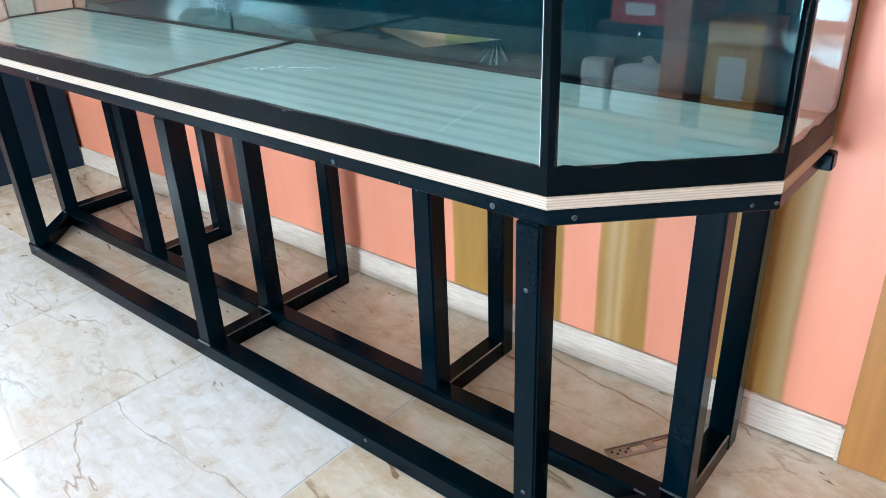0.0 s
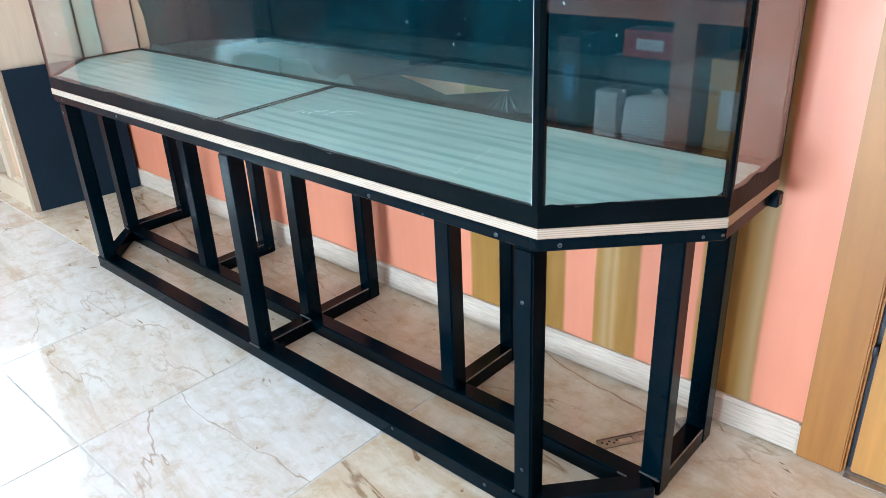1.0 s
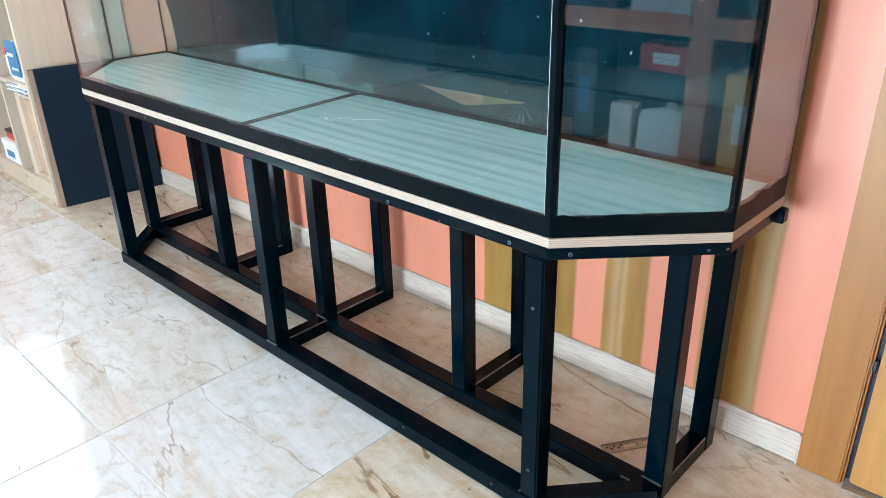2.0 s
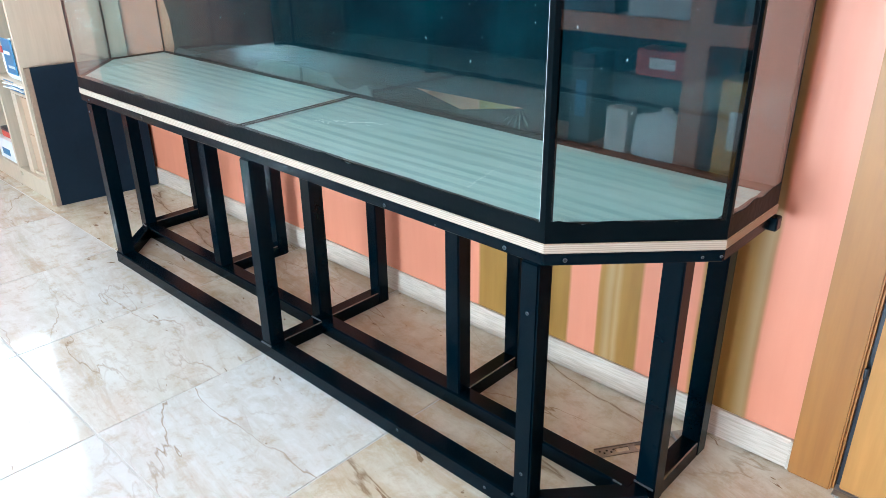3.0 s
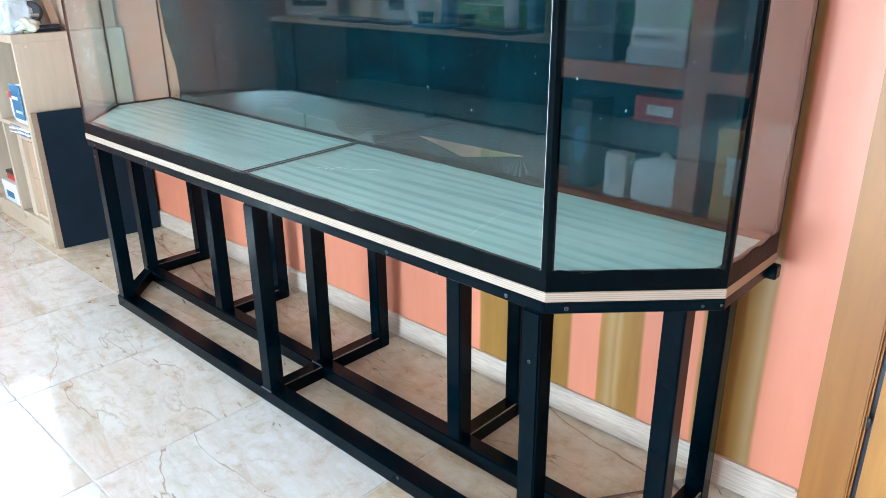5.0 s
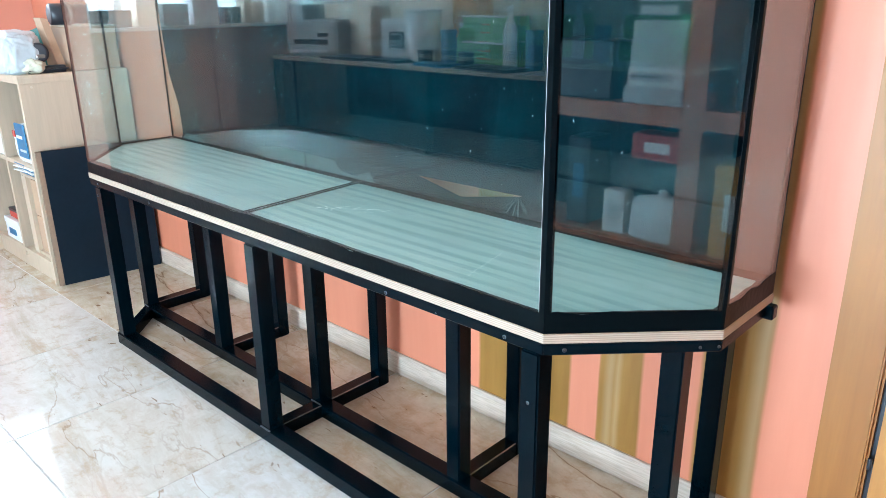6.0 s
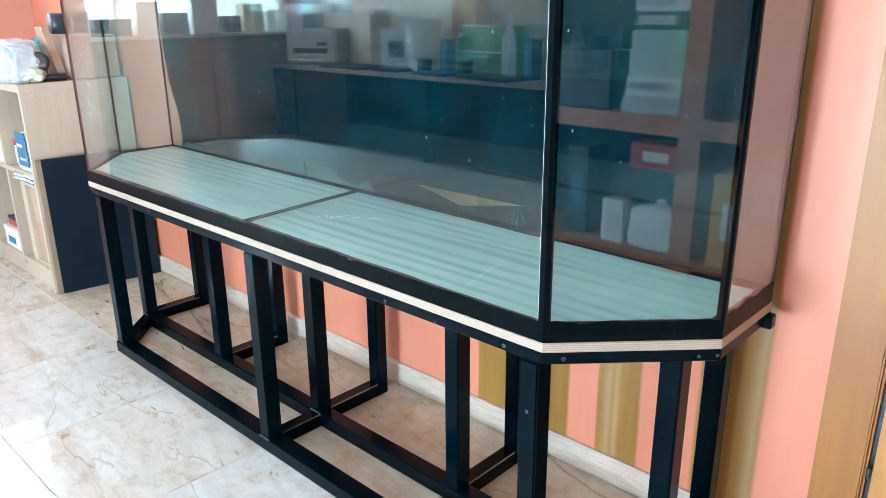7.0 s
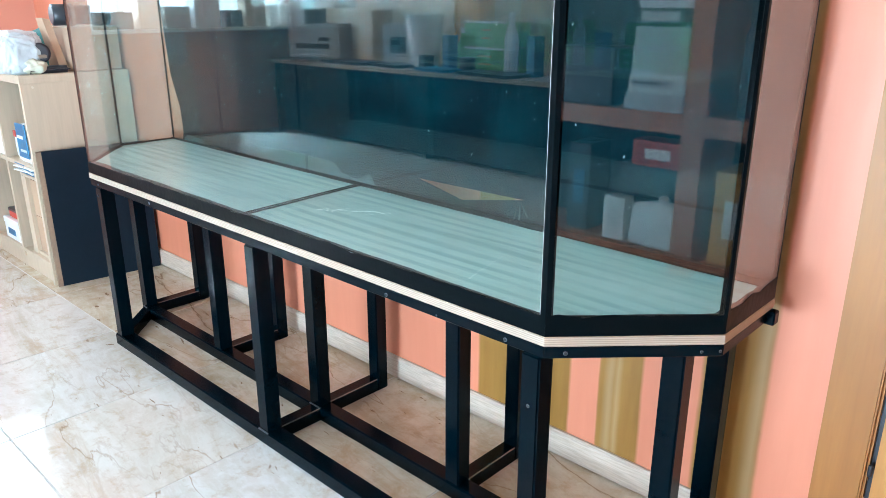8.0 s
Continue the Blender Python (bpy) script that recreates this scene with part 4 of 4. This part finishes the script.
for x in (-2.20, 0.10, 2.05):
    part("leg_panel", boxed(x - 0.015, x + 0.015, -0.50, 0.34, 0.0, 0.741, 0.002), BLACKBOARD, desk)
# dark boards put in for the shade under the desk top
part("underdesk_shade", boxed(-2.184, 0.084, 0.24, 0.26, 0.02, 0.740), BLACKBOARD, desk)
part("underdesk_shade", boxed(0.116, 2.034, 0.24, 0.26, 0.02, 0.740), BLACKBOARD, desk)


def printer(at, turn):
    p = thing("printer", "pale grey office printer standing on the desk", "printer", at, turn=turn)
    part("body", boxed(-0.24, 0.24, -0.20, 0.20, 0.0, 0.28, 0.02, 3), GREYPLASTIC, p)
    part("scanner_lid", boxed(-0.22, 0.22, -0.20, 0.20, 0.40, 0.47, 0.014, 3), WHITEPLASTIC, p)
    part("column", boxed(-0.22, -0.08, -0.18, 0.18, 0.2805, 0.3995), GREYPLASTIC, p)
    part("tray", boxed(-0.15, 0.15, 0.19, 0.30, 0.03, 0.05, 0.006), WHITEPLASTIC, p)
    part("slot", boxed(-0.16, 0.16, 0.1985, 0.2025, 0.09, 0.13), DARKPLASTIC, p)
    part("display", boxed(0.06, 0.16, 0.199, 0.204, 0.15, 0.18), DARKPLASTIC, p)
    return p


printer((-5.98, -2.90, 0.7805), -20).scale = (1.3, 1.2, 1.3)


def carton_on(at, w, d, h, mat, label, turn=0.0, band=None):
    b = thing("carton", label, "box", at, turn=turn)
    part("body", boxed(-w / 2, w / 2, -d / 2, d / 2, 0, h, 0.003), mat, b)
    part("label_strip", boxed(-w / 4, w / 4, d / 2 + 0.0005, d / 2 + 0.002, h * 0.3, h * 0.7), band or PAPER, b)
    return b


carton_on((-5.38, -3.05, 0.7805), 0.42, 0.24, 0.50, PALECARD, "pale cardboard carton on the desk", 10, PALECARD)
carton_on((-4.74, -2.92, 0.7805), 0.36, 0.26, 0.38, GREYPLASTIC, "grey box on the desk", -12, DARKPLASTIC)
carton_on((-4.02, -3.12, 0.7805), 0.40, 0.20, 0.66, ORANGEBOX, "tall brown carton on the desk", 14, CARD)
carton_on((-3.60, -3.20, 0.7805), 0.90, 0.12, 0.62, PALECARD, "wide pale board standing behind the crates", 0, PALECARD)
for x, y, w, d, mt, lb in ((-5.25, -2.68, 0.62, 0.34, DARKPLASTIC, "closed black laptop on the desk"), (-4.66, -2.68, 0.42, 0.26, DARKPLASTIC, "flat black scanner on the desk"), (-4.02, -2.62, 0.40, 0.24, BLUEPRINT, "blue folder lying on the desk"), (-3.38, -2.62, 0.62, 0.30, DARKPLASTIC, "closed black laptop on the desk"), (-2.70, -2.62, 0.34, 0.24, GREYPLASTIC, "grey folder lying on the desk")):
    kind = "folder" if "folder" in lb else "laptop"
    f = thing(kind, lb, kind, (x, y, 0.7805), turn=8 * math.sin(x * 9))
    part("base", boxed(-w / 2, w / 2, -d / 2, d / 2, 0, 0.012, 0.003), mt, f)
    part("cover", boxed(-w / 2, w / 2, -d / 2, d / 2, 0.0125, 0.026, 0.003), mt, f)


def bottle(at, r, h, mat, label):
    b = thing("bottle", label, "bottle", at, "bottles on the desk")
    part("body", tube(((r * 0.9, 0), (r, 0.01), (r, h * 0.62), (r * 0.45, h * 0.80), (r * 0.36, h * 0.9)), 20), mat, b)
    part("cap", tube(((r * 0.42, h * 0.902), (r * 0.42, h), (r * 0.36, h + 0.004)), 16), WHITEPLASTIC, b)


bottle((-3.34, -2.80, 0.7805), 0.060, 0.50, WHITEPLASTIC, "white plastic bottle on the desk")
bottle((-3.90, -2.82, 0.7805), 0.048, 0.36, GREENPLASTIC, "green plastic bottle on the desk")
bottle((-2.90, -2.85, 0.7805), 0.055, 0.44, WHITEPLASTIC, "white spray bottle on the desk")
bin_ = thing("waste_bin", "white tapered plastic bin standing on the desk", "bin", (-4.42, -2.86, 0.7805))
bin_.scale = (1.4, 1.4, 1.35)
part("body", tube(((0.085, 0.0), (0.09, 0.006), (0.125, 0.34), (0.115, 0.342), (0.082, 0.02)), 24), WHITEPLASTIC, bin_)
part("rim", tube(((0.124, 0.335), (0.131, 0.338), (0.131, 0.350), (0.120, 0.352)), 24), WHITEPLASTIC, bin_)
for x, y, h, lb, mt in ((-4.02, -2.78, 0.30, "dark blue box on the desk", BLUEPRINT), (-3.06, -2.76, 0.32, "dark blue box on the desk", BLUEPRINT), (-4.26, -2.72, 0.12, "dark box on the desk", DARKPLASTIC), (-3.78, -2.74, 0.12, "dark box on the desk", DARKPLASTIC)):
    sb = thing("small_box", lb, "box", (x, y, 0.7805), turn=20)
    part("body", boxed(-0.06, 0.06, -0.05, 0.05, 0, h, 0.006), mt, sb)
    part("lid", boxed(-0.062, 0.062, -0.052, 0.052, h - 0.025, h + 0.002, 0.004), mt, sb)


def plastic_crate(at, w, d, h, mat, label, turn):
    c = thing("plastic_crate", label, "crate", at, "crates on the desk", turn)
    part("base", boxed(-w / 2, w / 2, -d / 2, d / 2, 0, 0.008), mat, c)
    for sy in (-1, 1):
        for k in range(3):
            part("slat", boxed(-w / 2, w / 2, sy * d / 2 - 0.004, sy * d / 2 + 0.004, 0.012 + k * h / 3, 0.012 + k * h / 3 + h / 3.8, 0.002), mat, c)
    for sx in (-1, 1):
        part("end", boxed(sx * w / 2 - 0.004, sx * w / 2 + 0.004, -d / 2, d / 2, 0.0, h, 0.002), mat, c)
    part("rim", boxed(-w / 2 - 0.008, w / 2 + 0.008, d / 2 - 0.002, d / 2 + 0.012, h - 0.004, h + 0.012, 0.003), WHITEPLASTIC, c, "white rim")
    return c


plastic_crate((-3.62, -2.94, 0.7805), 0.50, 0.32, 0.20, GREENPLASTIC, "light green plastic crate on the desk", 5)
plastic_crate((-3.61, -2.94, 0.9975), 0.48, 0.32, 0.20, GREENPLASTIC, "light green plastic crate stacked on another", 3)
plastic_crate((-2.62, -2.92, 0.7805), 0.52, 0.32, 0.20, GREENPLASTIC, "light green plastic crate on the desk", -6)
plastic_crate((-2.60, -2.92, 0.9975), 0.48, 0.32, 0.20, GREENPLASTIC, "light green plastic crate stacked on another", -4)

# on the far sill
for y, w, h, mt, lb in ((-0.50, 0.26, 0.22, WHITEPLASTIC, "white box on the window sill"), (-0.84, 0.34, 0.15, DARKPLASTIC, "dark box on the window sill"), (-1.18, 0.22, 0.30, PALECARD, "pale carton on the window sill"), (-1.46, 0.26, 0.20, GREYPLASTIC, "grey box on the window sill"), (-1.78, 0.28, 0.34, WHITEPLASTIC, "tall white box on the window sill"), (-2.08, 0.20, 0.16, DARKPLASTIC, "dark box on the window sill"), (-2.34, 0.24, 0.28, PALECARD, "pale carton on the window sill"), (-2.64, 0.26, 0.22, PAPER, "white carton on the window sill"), (-0.16, 0.24, 0.26, GREYPLASTIC, "grey box on the window sill")):
    b = thing("small_box", lb, "box", (X0 + 0.12, y, 1.1205), "boxes on the window sill")
    part("body", boxed(-0.08, 0.08, -w / 2, w / 2, 0, h, 0.006), mt, b)
    part("lid", boxed(-0.082, 0.082, -w / 2 - 0.002, w / 2 + 0.002, h - 0.03, h + 0.002, 0.004), mt, b)

# ---- the terracotta rack behind the walk, seen in the corner pane ----
rack = thing("storage_rack", "terracotta painted wooden rack filled with boxes and equipment", "rack", (2.42, 0.4, 0))
RACK_Y = (-1.35, -0.08, 0.58)
for y in RACK_Y:
    part("upright", boxed(-0.20, 0.22, y - 0.06, y + 0.06, 0.0, 2.0, 0.004), TERRACOTTA, rack)
for a, b in zip(RACK_Y, RACK_Y[1:]):
    for z, t in ((0.06, 0.05), (0.735, 0.100), (1.52, 0.06), (1.93, 0.06)):
        part("shelf_board", boxed(-0.20, 0.199, a + 0.0605, b - 0.0605, z, z + t, 0.003), TERRACOTTA, rack)
    part("back_panel", boxed(0.20, 0.218, a + 0.0605, b - 0.0605, 0.0, 1.99), BLACKBOARD, rack)


def device(at, d, w, h, mat, label, vents=True):
    """A boxy appliance whose front looks along -x."""
    e = thing("equipment_case", label, "equipment", at, "equipment in the rack")
    part("body", boxed(0, d, -w / 2, w / 2, 0, h, 0.006, 2), mat, e)
    part("front_plate", boxed(-0.004, -0.0003, -w / 2 + 0.02, w / 2 - 0.06, h * 0.3, h * 0.8, 0.001), DARKPLASTIC if mat is DARKPLASTIC else GREYPLASTIC, e)
    if vents:
        for k in range(6):
            part("vent", boxed(-0.007, -0.0042, -w / 2 + 0.03 + k * 0.028, -w / 2 + 0.05 + k * 0.028, h * 0.5, h * 0.6), DARKPLASTIC, e)
    return e


device((2.24, 0.080, 0.8355), 0.30, 0.33, 0.085, GREYPLASTIC, "grey equipment case at the foot of a stack", False)
device((2.25, 0.085, 0.9210), 0.30, 0.31, 0.095, WHITEPLASTIC, "white equipment case with a vent grille")
device((2.26, 0.085, 1.0165), 0.28, 0.30, 0.14, GREYPLASTIC, "pale grey equipment case in a stack", False)
device((2.26, 0.090, 1.1570), 0.28, 0.30, 0.09, GREYPLASTIC, "grey equipment case in a stack", False)
device((2.27, 0.090, 1.2475), 0.26, 0.28, 0.09, DARKGREEN, "dark green equipment case in a stack", False)
device((2.27, 0.085, 1.3380), 0.26, 0.28, 0.10, WHITEPLASTIC, "white equipment case on top of a stack", False)
device((2.25, -0.36, 0.8355), 0.28, 0.40, 0.30, DARKPLASTIC, "black equipment case in the rack")
device((2.40, 0.03, 0.1105), 0.20, 0.40, 0.40, DARKPLASTIC, "black computer case in the lower rack", False)
carton_on((2.47, 0.06, 0.5135), 0.30, 0.16, 0.14, REDPRINT, "red carton lying on a computer case", 90, PAPER)
carton_on((2.40, -0.36, 0.1105), 0.14, 0.22, 0.50, DARKPLASTIC, "dark carton in the lower rack", 90, BLUEPRINT)
rack_bag = thing("plastic_bag", "crumpled white plastic bag on the bottom board of the rack", "bag", (2.31, 0.14, 0.1105))
part("body", crumple((0.13, 0.30, 0.27), (0, 0, 0), 0.16, 4.0, 4, 1.0, True), WHITEPLASTIC, rack_bag)
part("knot", crumple((0.05, 0.06, 0.06), (0, 0.02, 0.225), 0.3, 7.0, 3), WHITEPLASTIC, rack_bag)
# white box in place of a bright window reflection beside the bag
carton_on((2.30, -0.10, 0.1105), 0.13, 0.10, 0.24, PAPER, "white box put in for a window's bright reflection", 90, GREYPLASTIC)
carton_on((2.38, 0.58, 0.1105), 0.24, 0.30, 0.47, ORANGEBOX, "orange carton with a white label in the rack", 90)
device((2.30, 0.66, 0.8355), 0.26, 0.34, 0.40, DARKPLASTIC, "black equipment case in the rack", False)

# ---- floor tiles, 600 mm ----
def tile_mesh(w, d, name, mat):
    g = 0.0030
    return as_mesh(name, boxed(g, w - g, g, d - g, -0.010, 0.0, 0.0008), mat)


P = 0.602
full = {mat: tile_mesh(P, P, "tile", mat) for mat in (TILE, TANTILE)}
ix0, iy0 = -1.239, 0.562
i = math.floor((X0 - ix0) / P)
while ix0 + i * P < X1:
    j = math.floor((Y0 - iy0) / P)
    while iy0 + j * P < Y1:
        ax, bx = max(X0, ix0 + i * P), min(X1, ix0 + (i + 1) * P)
        ay, by = max(Y0, iy0 + j * P), min(Y1, iy0 + (j + 1) * P)
        if bx - ax > 0.01 and by - ay > 0.01:
            whole = bx - ax > P - 0.001 and by - ay > P - 0.001
            # tan here is the tiles' own tone with the wall's warm bounce painted in
            mat = TANTILE if j > 0 or (i == 1 and j == 0) else TILE
            t = new("tile", full[mat] if whole else tile_mesh(bx - ax, by - ay, "tile", mat))
            t.location = (ax, ay, 0)
            t.parent = floor
        j += 1
    i += 1
